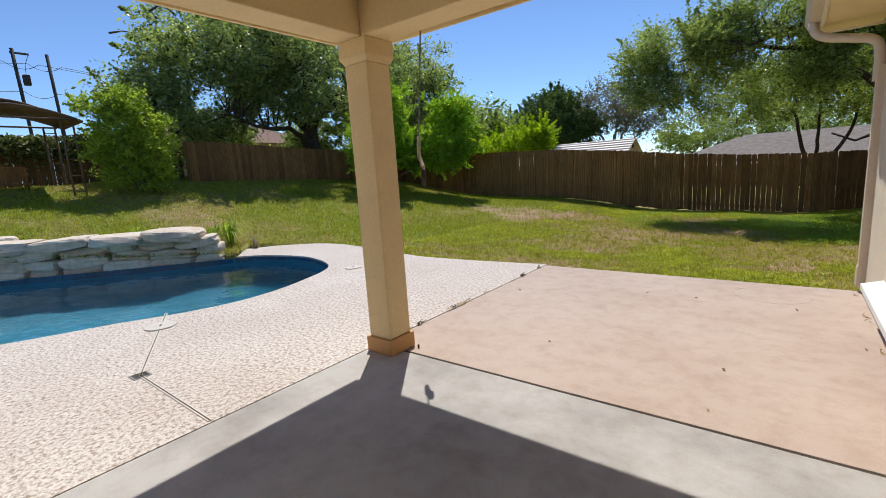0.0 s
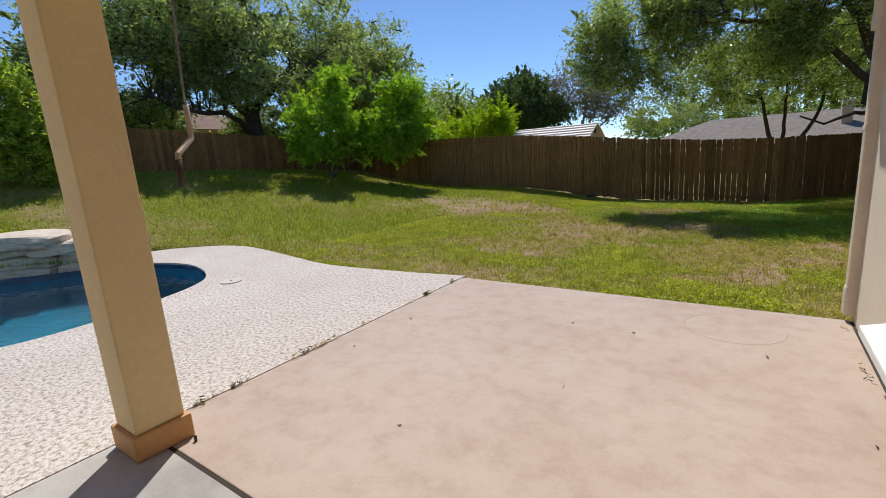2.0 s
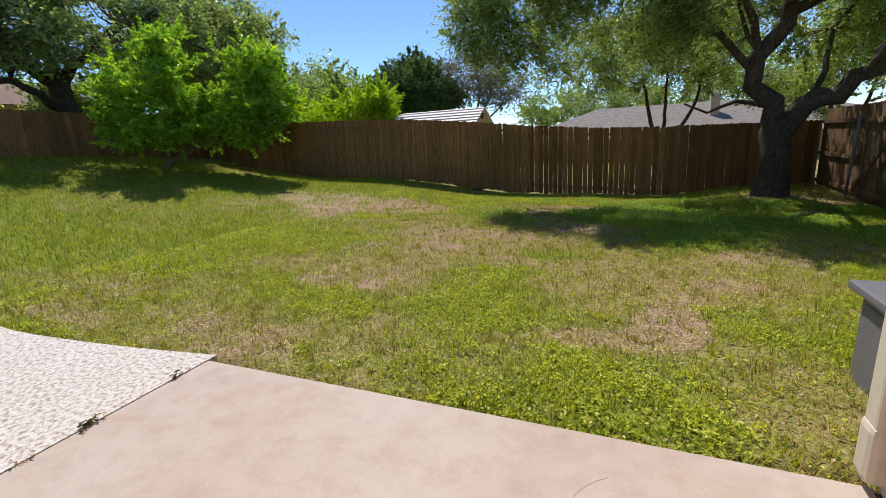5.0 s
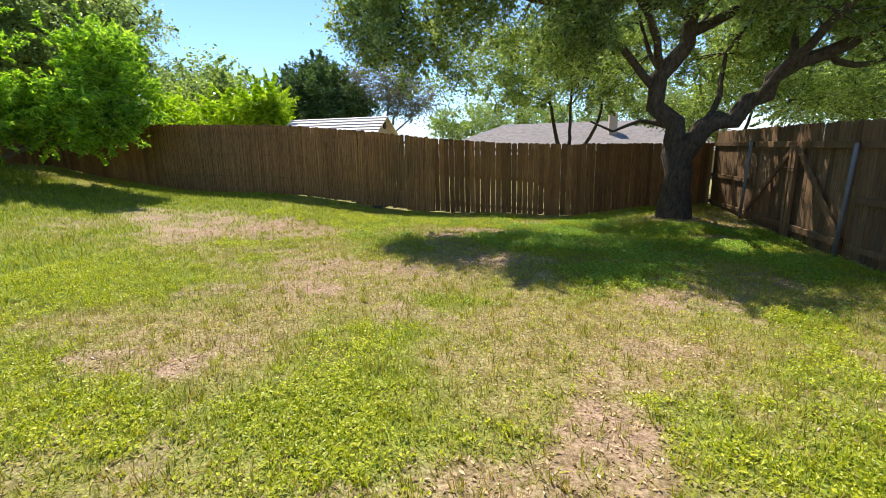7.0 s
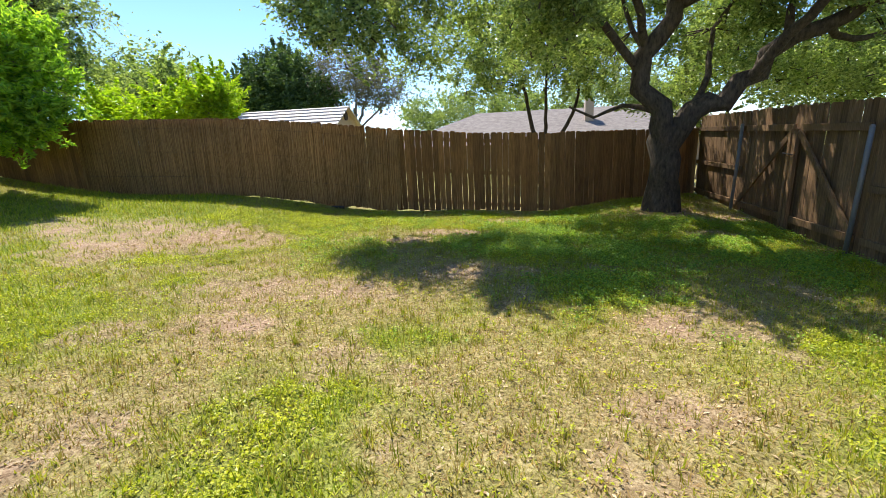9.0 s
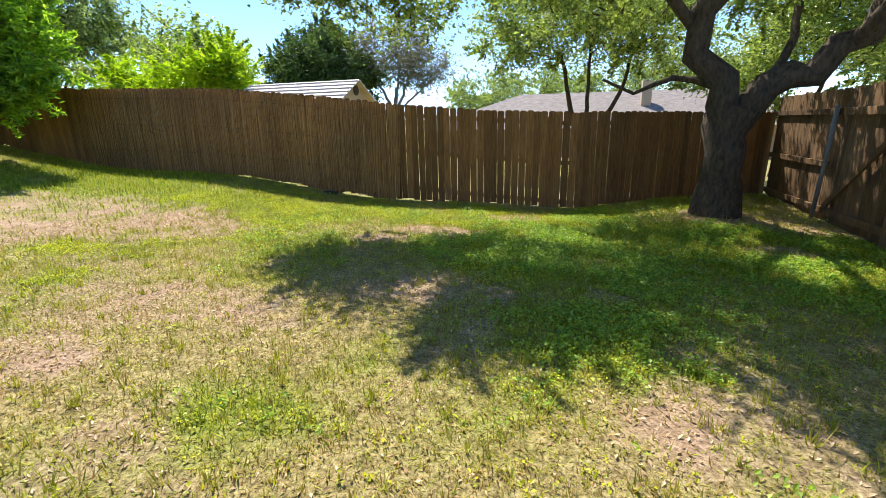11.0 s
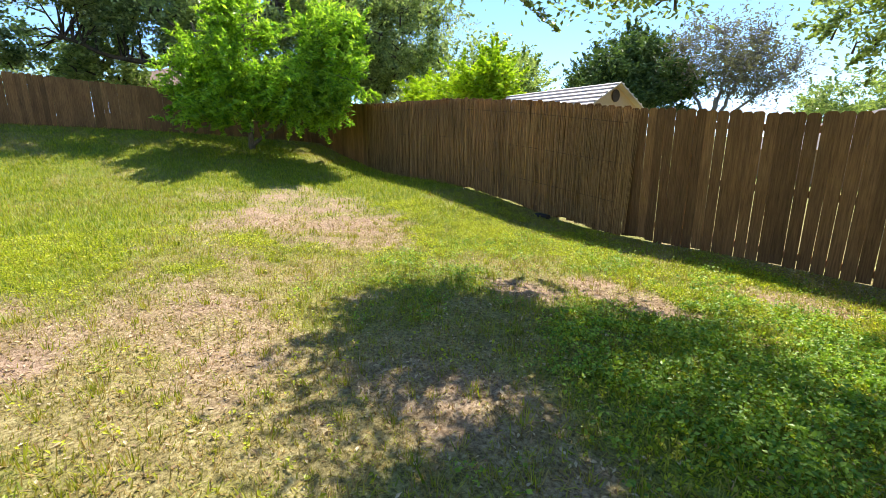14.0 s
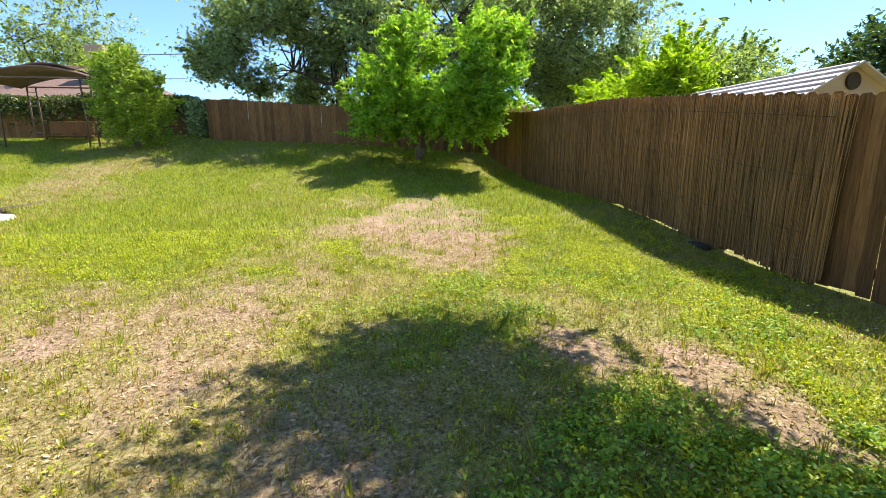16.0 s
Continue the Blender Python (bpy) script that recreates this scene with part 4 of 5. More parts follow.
def make_trees():
    z = float(land(3.2, 17.55))
    tree("oak_tree", "large live oak with forked dark trunk in the yard corner", (3.2, 17.55, z - 0.05),
         [([(0, 0, 0), (0.03, 0, 0.5), (0.0, 0, 1.1), (0.05, 0, 1.9)], 0.29, 0.31),
          ([(0.0, 0, 1.55), (-0.35, -0.05, 2.25), (-0.62, -0.1, 2.75), (-0.55, -0.15, 3.3), (-0.1, -0.3, 4.4), (0.2, -0.5, 5.8), (-0.1, -0.6, 7.0)], 0.27, 0.06),
          ([(0.05, 0, 1.5), (0.45, -0.05, 2.1), (1.0, -0.2, 2.4), (1.5, -0.35, 2.85), (1.95, -0.5, 3.4), (2.5, -0.6, 3.55), (3.3, -0.8, 3.95), (4.2, -1.0, 3.9), (5.2, -1.4, 4.3)], 0.27, 0.05),
          ([(-0.3, -0.1, 3.6), (0.2, 0.4, 4.3), (0.9, 0.8, 5.2)], 0.09, 0.03),
          ([(-0.6, -0.1, 2.9), (-1.5, -0.5, 3.9), (-2.6, -0.9, 4.7), (-4.4, -1.2, 5.0), (-6.2, -1.3, 4.4)], 0.10, 0.03),
          ([(-0.5, -0.1, 3.3), (-1.3, -1.3, 4.7), (-2.6, -2.2, 5.2), (-4.0, -2.6, 4.8)], 0.10, 0.03),
          ([(-0.1, -0.3, 4.4), (-0.8, 0.6, 5.6), (-1.8, 1.2, 6.6)], 0.11, 0.04),
          ([(0.1, -0.4, 5.0), (1.1, 0.2, 6.2), (2.2, 0.6, 7.0)], 0.1, 0.04),
          ([(1.4, -0.3, 2.7), (1.7, -1.4, 3.6), (2.2, -2.8, 4.4), (2.4, -3.8, 4.5)], 0.12, 0.04),
          ([(-0.3, 0, 2.2), (-0.9, 0.3, 2.35), (-1.5, 0.4, 2.1), (-2.0, 0.5, 2.4)], 0.07, 0.025),
          ([(1.9, -0.5, 3.3), (2.0, -0.3, 4.2), (2.4, -0.2, 5.2)], 0.10, 0.03), ([(2.5, -0.6, 3.55), (3.2, -0.2, 3.3), (4.2, 0.1, 3.5), (5.2, 0.2, 3.2)], 0.08, 0.02),
          ([(3.3, -0.8, 3.95), (3.9, -0.6, 4.6), (5.0, -0.4, 4.9)], 0.08, 0.02), ([(0.3, 0, 2.0), (0.9, 0.5, 2.9), (1.1, 0.8, 3.9), (1.8, 1.0, 4.8)], 0.09, 0.03),
          ([(-0.55, -0.15, 3.3), (-0.9, 0.3, 4.2), (-1.1, 0.4, 5.2)], 0.08, 0.02), ([(0.0, -0.3, 4.2), (0.9, -0.6, 4.6), (1.9, -0.8, 4.5), (2.6, -0.7, 4.9)], 0.13, 0.04)],
         [(-3.1, 15.7, 4.4, 1.3, 1.4, 1.1, 150), (-1.7, 15.6, 4.9, 1.4, 1.0, 1.0, 100), (0.0, 16.0, 5.4, 1.8, 1.3, 1.2, 100), (-3.8, 16.4, 4.8, 0.9, 0.9, 0.9, 60), (-3.5, 15.9, 3.5, 0.8, 0.8, 0.5, 40), (1.5, 17.2, 6.8, 3.0, 2.4, 1.7, 120), (4.4, 17.0, 6.0, 2.6, 2.4, 1.7, 130),
          (7.0, 16.3, 5.2, 2.2, 2.0, 1.3, 110), (6.4, 16.0, 3.8, 1.5, 0.9, 0.7, 80), (4.6, 16.0, 4.2, 1.2, 0.8, 0.7, 60), (-1.2, 15.4, 5.0, 1.5, 0.7, 0.7, 35), (2.0, 15.0, 5.6, 2.2, 1.6, 1.2, 30), (5.0, 14.6, 5.2, 2.0, 1.8, 1.0, 60), (0.9, 17.2, 3.6, 1.2, 1.0, 0.8, 45), (0.9, 14.7, 4.7, 1.3, 0.9, 0.7, 75), (-2.4, 14.8, 4.6, 1.0, 0.8, 0.7, 85),
          (-2.3, 16.6, 3.2, 1.2, 0.6, 0.5, 30), (2.2, 18.6, 4.2, 2.0, 1.4, 1.4, 55), (5.6, 18.2, 3.9, 1.8, 1.2, 1.0, 80), (7.6, 17.0, 4.2, 1.4, 1.4, 0.9, 70), (1.0, 18.7, 3.7, 1.6, 1.0, 0.9, 50), (3.6, 19.0, 4.4, 2.0, 1.0, 1.2, 130), (6.5, 18.6, 4.0, 2.0, 1.2, 1.2, 130), (5.0, 17.6, 4.8, 2.0, 1.2, 1.0, 110), (-0.8, 17.8, 4.4, 1.8, 1.0, 1.2, 25), (3.0, 16.4, 4.7, 1.8, 0.9, 0.9, 75), (1.0, 16.4, 4.1, 1.5, 0.8, 0.9, 45), (5.6, 16.2, 4.5, 1.6, 1.0, 0.8, 90), (2.8, 21.2, 4.6, 2.4, 1.4, 1.0, 140), (5.6, 21.0, 4.8, 2.0, 1.4, 1.1, 130), (6.6, 19.6, 5.2, 1.8, 1.2, 0.9, 90), (1.8, 16.5, 4.6, 1.6, 0.9, 1.0, 110), (0.2, 16.3, 4.0, 1.4, 0.8, 0.8, 90), (3.4, 16.2, 5.0, 1.6, 0.9, 0.9, 100), (2.0, 16.0, 5.8, 2.0, 1.0, 0.9, 100), (-1.6, 16.2, 4.0, 1.3, 0.8, 0.8, 70), (4.6, 21.4, 2.6, 1.6, 0.8, 1.1, 120), (7.4, 20.2, 2.6, 1.6, 1.4, 1.0, 110)],
         84, 0.21, (0.084, 0.043), M_OAKNEW, M_BARK, 11, 0.5, 0.47, 0.6, 0.25, 1.15, 10, 0.009)
    z = 2.2
    tree("oak_tree", "broad dark live oak standing beyond the fence", (-21.2, 15.7, z - 1.0),
         [([(0, 0, 0), (0.1, 0, 2.0), (0, 0.1, 3.4)], 0.42, 0.36),
          ([(0, 0, 3.0), (-0.6, -1.4, 4.6), (-0.8, -3.2, 6.0), (-0.6, -5.4, 7.0)], 0.26, 0.07),
          ([(0, 0, 3.1), (0.4, 1.4, 4.8), (0.6, 3.4, 6.2), (0.8, 6.0, 7.2)], 0.25, 0.07),
          ([(0, 0, 3.2), (0.3, -0.3, 5.2), (0.5, 0.2, 7.4), (0.2, 0.4, 9.5)], 0.24, 0.06),
          ([(0, -0.1, 2.2), (0.8, -1.6, 3.0), (1.0, -3.4, 3.1), (0.9, -5.0, 3.6)], 0.18, 0.05),
          ([(0, 0.1, 3.3), (1.8, 1.0, 4.8), (3.0, 2.0, 5.6)], 0.18, 0.05),
          ([(0, 0, 3.3), (1.6, -1.2, 5.4), (2.6, -2.0, 6.6)], 0.16, 0.05)],
         [(-20.8, 10.6, 7.2, 3.4, 3.4, 2.6, 260), (-20.2, 15.0, 6.6, 3.0, 3.4, 2.2, 220), (-20.6, 23.5, 6.4, 3.0, 4.0, 2.4, 240), (-21.2, 15.5, 9.8, 3.8, 4.4, 2.8, 280), (-20.4, 20.5, 8.2, 4.0, 4.0, 2.8, 280), (-19.0, 13.0, 6.6, 2.6, 2.6, 1.6, 150), (-19.0, 18.5, 6.2, 2.4, 3.0, 1.8, 160),
          (-21.5, 25.0, 7.8, 3.2, 3.4, 2.4, 190), (-20.6, 8.6, 5.6, 2.2, 2.2, 1.6, 110), (-22.5, 22.0, 4.8, 2.4, 4.0, 1.4, 130), (-22.5, 12.0, 4.9, 2.0, 3.0, 1.0, 90), (-21.5, 8.6, 5.0, 1.6, 1.8, 1.2, 110), (-23.5, 10.5, 3.6, 1.2, 3.0, 1.0, 110), (-23.5, 17.5, 3.8, 1.2, 3.5, 1.2, 140), (-22.0, 25.0, 3.6, 1.6, 4.0, 1.6, 130)],
         70, 0.33, (0.165, 0.09), M_OAK, M_BARK, 12, 0.5, 0.51, 0.6, 0.2, 0.75, 9, 0.02, 0.3, 2.0)
    z = float(land(-15.3, 15.4))
    tree("peach_tree", "leafy bright green peach tree with slender crooked trunks", (-15.3, 15.4, z - 0.04),
         [([(0, 0, 0), (0.03, 0.05, 0.35), (-0.05, 0.0, 0.7), (-0.1, -0.4, 1.5), (-0.1, -1.0, 2.6), (0, -1.4, 3.8)], 0.085, 0.03),
          ([(0.03, 0.03, 0.15), (0.6, 0.5, 0.6), (1.4, 1.0, 1.1), (2.2, 1.5, 2.0), (3.0, 2.0, 3.2)], 0.07, 0.02),
          ([(-0.05, 0, 0.7), (0.1, 0.1, 1.6), (0.4, 0.0, 2.8), (0.5, 0, 4.0)], 0.05, 0.02),
          ([(-0.1, -0.4, 1.5), (-0.3, -1.6, 2.2), (-0.2, -2.4, 2.7)], 0.04, 0.015)],
         [(-14.2, 15.2, 3.0, 1.7, 1.5, 1.2, 170), (-13.4, 16.4, 2.7, 1.4, 1.2, 1.0, 130), (-14.7, 14.4, 3.3, 1.5, 1.3, 1.4, 220), (-14.4, 15.1, 4.5, 1.1, 0.9, 1.0, 110), (-13.6, 16.0, 3.5, 1.4, 1.0, 1.3, 170), (-12.5, 17.0, 3.5, 1.3, 1.0, 1.3, 220), (-12.3, 17.2, 4.6, 0.8, 0.6, 0.7, 60),
          (-14.5, 13.9, 2.4, 0.9, 0.8, 0.7, 70), (-13.9, 15.1, 4.7, 0.5, 0.5, 0.8, 45), (-11.8, 17.6, 4.3, 0.5, 0.4, 0.6, 40), (-14.6, 14.6, 2.4, 1.1, 0.9, 0.5, 60), (-12.8, 17.1, 2.2, 1.1, 0.6, 0.5, 60), (-12.6, 16.9, 2.45, 1.2, 0.9, 0.6, 110), (-13.8, 15.9, 2.7, 1.3, 1.2, 0.5, 100), (-12.4, 16.2, 2.8, 0.9, 0.8, 0.9, 80), (-12.0, 17.3, 3.1, 0.9, 0.7, 1.1, 100)],
         32, 0.15, (0.20, 0.058), M_PEACH, M_BARK2, 13, 0.5, 0.48, 0.5, 0.45, 1.3, 8, 0.007, 0.65, 3.6)
    # lighter shoots at the tips of the same kind of tree, beyond the back fence
    tree("peach_tree", "lime green young tree behind the reed-covered fence", (-11.2, 21.6, 0.0),
         [([(0, 0, 0), (0, 0, 1.4), (0.2, 0, 2.8), (0.2, 0, 3.8)], 0.08, 0.02), ([(0, 0, 1.2), (-1.0, 0.2, 2.4), (-1.6, 0.2, 3.2)], 0.05, 0.02), ([(0, 0, 1.2), (1.0, 0, 2.4), (1.6, 0, 3.2)], 0.05, 0.02)],
         [(-12.4, 21.8, 2.6, 1.3, 0.9, 0.7, 90), (-10.9, 21.6, 2.9, 1.2, 0.9, 0.7, 100), (-10.3, 21.6, 2.6, 0.9, 0.8, 0.7, 70), (-9.9, 21.6, 3.1, 0.5, 0.6, 0.7, 35), (-13.6, 22.0, 2.6, 1.0, 0.9, 0.7, 70), (-14.9, 22.3, 2.8, 1.2, 1.0, 0.8, 70)],
         55, 0.17, (0.19, 0.06), M_LIME, M_BARK2, 14, 0.6, 0.36, 0.4, 0.1, 1.0, 6, 0.007, 0.55, 4.0)
    z = float(land(-17.0, 5.6))
    tree("bamboo_bush", "tall upright yellow-green shrub beside the arbour", (-17.0, 5.6, z - 0.04),
         [([(0, 0, 0), (0, 0.05, 0.8), (0.05, 0, 2.2), (0, 0, 3.2)], 0.06, 0.02), ([(0.05, 0, 0), (0.3, 0.4, 1.0), (0.4, 0.6, 2.4)], 0.04, 0.015), ([(0, -0.05, 0), (-0.1, -0.5, 1.2), (-0.1, -0.7, 2.4)], 0.04, 0.015)],
         [(-17.0, 5.6, 2.5, 1.0, 1.05, 1.0, 210), (-17.0, 5.5, 3.7, 0.9, 0.95, 0.8, 150), (-17.0, 5.4, 4.4, 0.5, 0.7, 0.6, 50), (-16.9, 6.1, 3.0, 0.8, 0.7, 1.1, 100), (-17.0, 5.0, 3.2, 0.7, 0.7, 1.0, 90), (-17.3, 4.4, 4.3, 0.4, 0.6, 0.3, 18)],
         52, 0.15, (0.13, 0.045), M_BAMBOO, M_BARK2, 15, 0.4, 0.36, 0.4, 0.2, 1.3, 6, 0.006, 0.35, 2.4)
    # beyond the fences
    tree("cedar_tree", "dense dark green cedar behind the shed", (-18.6, 43.0, -1.0), [([(0, 0, 0), (0, 0, 5), (0, 0, 9)], 0.4, 0.05)],
         [(-18.6, 43, 5.6, 4.6, 4.0, 2.4, 420), (-20.8, 43, 5.0, 3.6, 3.0, 2.0, 200), (-16.4, 43, 5.2, 2.6, 3.0, 2.4, 200), (-18.9, 43, 7.6, 2.6, 2.4, 1.1, 120)],
         46, 0.36, (0.34, 0.13), M_CEDAR, M_BARK, 16, 0.05, 0.2, 0.9, -0.3, 0.6, 6, 0.02)
    tree("bare_tree", "pale sparse tree with fine grey branches", (-13.2, 44.0, -1.0),
         [([(0, 0, 0), (0, 0, 3), (0.2, 0, 5)], 0.3, 0.14), ([(0, 0, 3), (-1.6, 0, 6), (-2.6, 0, 8.4)], 0.16, 0.03), ([(0, 0, 3), (1.4, 0, 6), (2.6, 0, 8.6)], 0.16, 0.03), ([(0, 0, 3.6), (0.2, 0.6, 6.5), (0.1, 0, 9)], 0.15, 0.03),
          ([(0, 0, 3), (2.6, 0, 5), (4.2, 0, 6.2)], 0.13, 0.03)],
         [(-13.2, 44, 6.4, 4.0, 3.0, 2.2, 420), (-11.0, 44, 5.2, 2.6, 2.4, 1.6, 180)],
         20, 0.5, (0.22, 0.08), M_GREYTREE, bark_mat("pale_grey_bark", (0.2, 0.18, 0.17), (0.42, 0.38, 0.35)), 17, 1.0, 0.15, 0.5, 0.1, 0.6, 6, 0.022)
    tree("young_oak", "slender multi-stemmed tree by the neighbouring roof", (0.9, 24.0, -0.6),
         [([(0, 0, 0), (0, 0, 1.2), (-0.3, 0, 2.2), (-0.6, 0, 3.6)], 0.13, 0.05), ([(0, 0, 0.8), (0.5, 0, 1.6), (1.1, 0, 2.6), (1.4, 0, 3.8)], 0.1, 0.04), ([(0, 0, 1.0), (0.2, 0.2, 2.2), (0.2, 0.2, 4.0)], 0.09, 0.04)],
         [(0.6, 24, 4.4, 2.2, 1.6, 1.5, 130), (2.4, 24, 4.2, 1.6, 1.4, 1.4, 80), (-1.0, 24, 4.0, 1.4, 1.2, 1.2, 60)],
         110, 0.32, (0.12, 0.06), M_OAKNEW, M_BARK, 18, 0.4, 0.35, 0.6, 0.2, 0.8, 8)
    tree("young_oak", "slender multi-stemmed tree by the neighbouring roof", (6.6, 24.5, -0.6),
         [([(0, 0, 0), (0, 0, 1.2), (-0.3, 0, 2.4), (-0.5, 0, 3.6)], 0.13, 0.05), ([(0, 0, 0.8), (0.5, 0, 1.8), (0.9, 0, 3.2)], 0.1, 0.04)],
         [(6.4, 24.5, 4.0, 2.4, 1.6, 1.7, 150), (9.2, 23.0, 3.2, 2.2, 1.6, 1.4, 130)],
         100, 0.32, (0.13, 0.065), M_OAKNEW, M_BARK, 19, 0.4, 0.33, 0.6, 0.2, 0.8, 8)
    for k, (x, y, h, r, mat) in enumerate(((12, 20, 3.2, 2.6, M_OAKNEW), (14, 12, 3.4, 2.6, M_OAK), (-30, 30, 7.5, 4.5, M_OAK), (-38, -8, 10, 5.5, M_OAKNEW), (-28, 38, 6.5, 4.0, M_OAKNEW), (22, 42, 5, 5, M_OAK), (-18, 28, 4.2, 3.2, M_OAKNEW), (-7, 54, 4.0, 4.2, M_OAKNEW), (1, 56, 4.4, 4.5, M_OAKNEW), (9, 52, 4.6, 4.5, M_OAK))):
        tree("shade_tree", "green shade tree in the neighbourhood beyond", (x, y, -0.5), [([(0, 0, 0), (0.1, 0, h * 0.5), (0, 0.1, h)], 0.24, 0.08), ([(0, 0, h * 0.4), (r * 0.5, 0.2, h * 0.8), (r * 0.7, 0.2, h)], 0.12, 0.03), ([(0, 0, h * 0.4), (-r * 0.5, -0.3, h * 0.8), (-r * 0.7, 0, h)], 0.12, 0.03)],
             [(x, y, h, r, r, r * 0.55, 190), (x + r * 0.5, y, h * 0.85, r * 0.6, r * 0.7, r * 0.4, 80), (x - r * 0.5, y + 0.5, h * 0.9, r * 0.6, r * 0.7, r * 0.4, 80)],
             52, 0.38, (0.22, 0.11), mat, M_BARK, 30 + k, 0.25, 0.38, 0.6, 0.2, 0.5, 6, 0.02)


make_trees()


# ---- beyond the fences ----
def make_neighbours():
    h = thing("shed", (-7.15, 21.35, -0.4), "small shed with pale ribbed metal roof behind the fence", "shed")
    o = Matrix.Translation((7.15, -21.35, 0.4))
    x0, x1, y0, y1, eave, ridge = -8.85, -5.45, 20.25, 22.45, 1.96, 2.52
    boxed("wall", (x0, y0, -0.4), (x1, y1, eave), M_SIDING, h, 0.01, "", o)
    bm = bmesh.new()
    bm.faces.new([bm.verts.new(p) for p in ((x1, y0, eave), (x1, y1, eave), (x1, (y0 + y1) / 2, ridge - 0.03))])
    r = bmesh.ops.extrude_face_region(bm, geom=bm.faces[:])
    bmesh.ops.translate(bm, verts=[v for v in r["geom"] if isinstance(v, bmesh.types.BMVert)], vec=(x0 - x1, 0, 0))
    bmesh.ops.recalc_face_normals(bm, faces=bm.faces[:])
    bm.transform(o)
    part("gable", bm, M_SIDING, h)
    ln = math.hypot(1.1, ridge - eave) + 0.15
    for side in (-1, 1):
        m = o @ Matrix.Translation(((x0 + x1) / 2, 21.35, ridge + 0.02)) @ Matrix.Rotation(-side * math.atan2(ridge - eave, 1.1), 4, "X")
        a, b = (-ln, 0) if side < 0 else (0, ln)
        roof = boxed("roof", (-1.85, a, -0.03), (1.85, b, 0.0), M_SHEDROOF, h, 0.004, "", m)
        for k in range(6):
            yy = a + (b - a) * (k + 0.5) / 6
            boxed("roof_rib", (-1.85, yy - 0.02, 0.002), (1.85, yy + 0.02, 0.03), M_SHEDROOF, roof, 0, "", m)
    bm = bmesh.new()
    bmesh.ops.create_cone(bm, cap_ends=True, segments=20, radius1=0.14, radius2=0.14, depth=0.04, matrix=o @ Matrix.Translation((x1 + 0.02, 21.35, 2.24)) @ Matrix.Rotation(radians(90), 4, "Y"))
    part("vent", bm, M_NEARBLACK, h, "dark round gable vent")

    def house(label, x0, x1, y0, y1, z0, eave, ridge, roof_mat, wall_mat, along="x"):
        b = thing("house", ((x0 + x1) / 2, (y0 + y1) / 2, z0), label, "house")
        o = Matrix.Translation((-(x0 + x1) / 2, -(y0 + y1) / 2, -z0))
        boxed("wall", (x0, y0, z0), (x1, y1, eave), wall_mat, b, 0.02, "", o)
        e = 0.6
        inset = (y1 - y0) / 2 + e if along == "x" else (x1 - x0) / 2 + e
        bm = bmesh.new()
        base = [bm.verts.new(p) for p in ((x0 - e, y0 - e, eave), (x1 + e, y0 - e, eave), (x1 + e, y1 + e, eave), (x0 - e, y1 + e, eave))]
        if along == "x":
            a, c = bm.verts.new((x0 - e + inset, (y0 + y1) / 2, ridge)), bm.verts.new((x1 + e - inset, (y0 + y1) / 2, ridge))
            fs = ((base[0], base[1], c, a), (base[1], base[2], c), (base[2], base[3], a, c), (base[3], base[0], a))
        else:
            a, c = bm.verts.new(((x0 + x1) / 2, y0 - e + inset, ridge)), bm.verts.new(((x0 + x1) / 2, y1 + e - inset, ridge))
            fs = ((base[0], base[1], a), (base[1], base[2], c, a), (base[2], base[3], c), (base[3], base[0], a, c))
        for f in fs:
            bm.faces.new(f)
        bm.faces.new(base[::-1])
        bm.transform(o)
        part("roof", bm, roof_mat, b)
        return b, o

    b, o = house("low neighbouring house with grey-brown hip roof", -6.5, 12.5, 31.5, 40.0, -1.2, 0.9, 2.7, M_SHINGLE, M_BRICK)
    boxed("chimney", (3.85, 33.5, 1.5), (4.3, 34.0, 3.05), M_SIDING, b, 0.02, "", o)
    b, o = house("neighbouring house with red-brown shingled roof", -41.0, -30.0, -14.0, 2.0, 0.8, 4.6, 7.5, M_SHINGLE2, M_BRICK, "y")
    boxed("chimney", (-33.2, -3.2, 5.0), (-32.4, -2.2, 8.2), M_BRICK, b, 0.02, "", o)
    b, o = house("neighbouring house with red-brown shingled roof", -46.0, -36.0, 12.0, 28.0, 1.5, 5.0, 7.2, M_SHINGLE2, M_BRICK, "y")
    for y in (17.5, 20.0, 22.5):
        w = boxed("window", (-36.03, y, 3.4), (-35.95, y + 1.6, 4.7), M_WHITE, b, 0.01, "", o)
        boxed("pane", (-35.98, y + 0.08, 3.48), (-35.94, y + 1.52, 4.62), M_GLASS, w, 0, "", o)
    for x, y, hgt in ((-60.0, 11.4, 16.0), (-60.0, 14.0, 15.8)):
        p = thing("utility_pole", (x, y, 0), "dark wooden utility pole with crossarm", "pole", "utility poles")
        pipe("mast", [(0, 0, 0), (0, -0.15, hgt * 0.5), (0, -0.3, hgt)], 0.15, M_POLE, p, 10)
        if y < 12:
            boxed("crossarm", (-0.08, -0.5, hgt - 0.5), (0.08, 0.9, hgt - 0.32), M_POLE, p, 0.02)
            boxed("transformer", (-0.3, 0.1, hgt - 3.4), (0.3, 0.65, hgt - 2.4), M_POLE, p, 0.1)
            pipe("jumper", smooth_line([(0, 0.9, hgt - 0.4), (0, 0.5, hgt - 1.4), (0, 0.4, hgt - 2.4)], 0.2), 0.02, M_DARKIRON, p, 4)
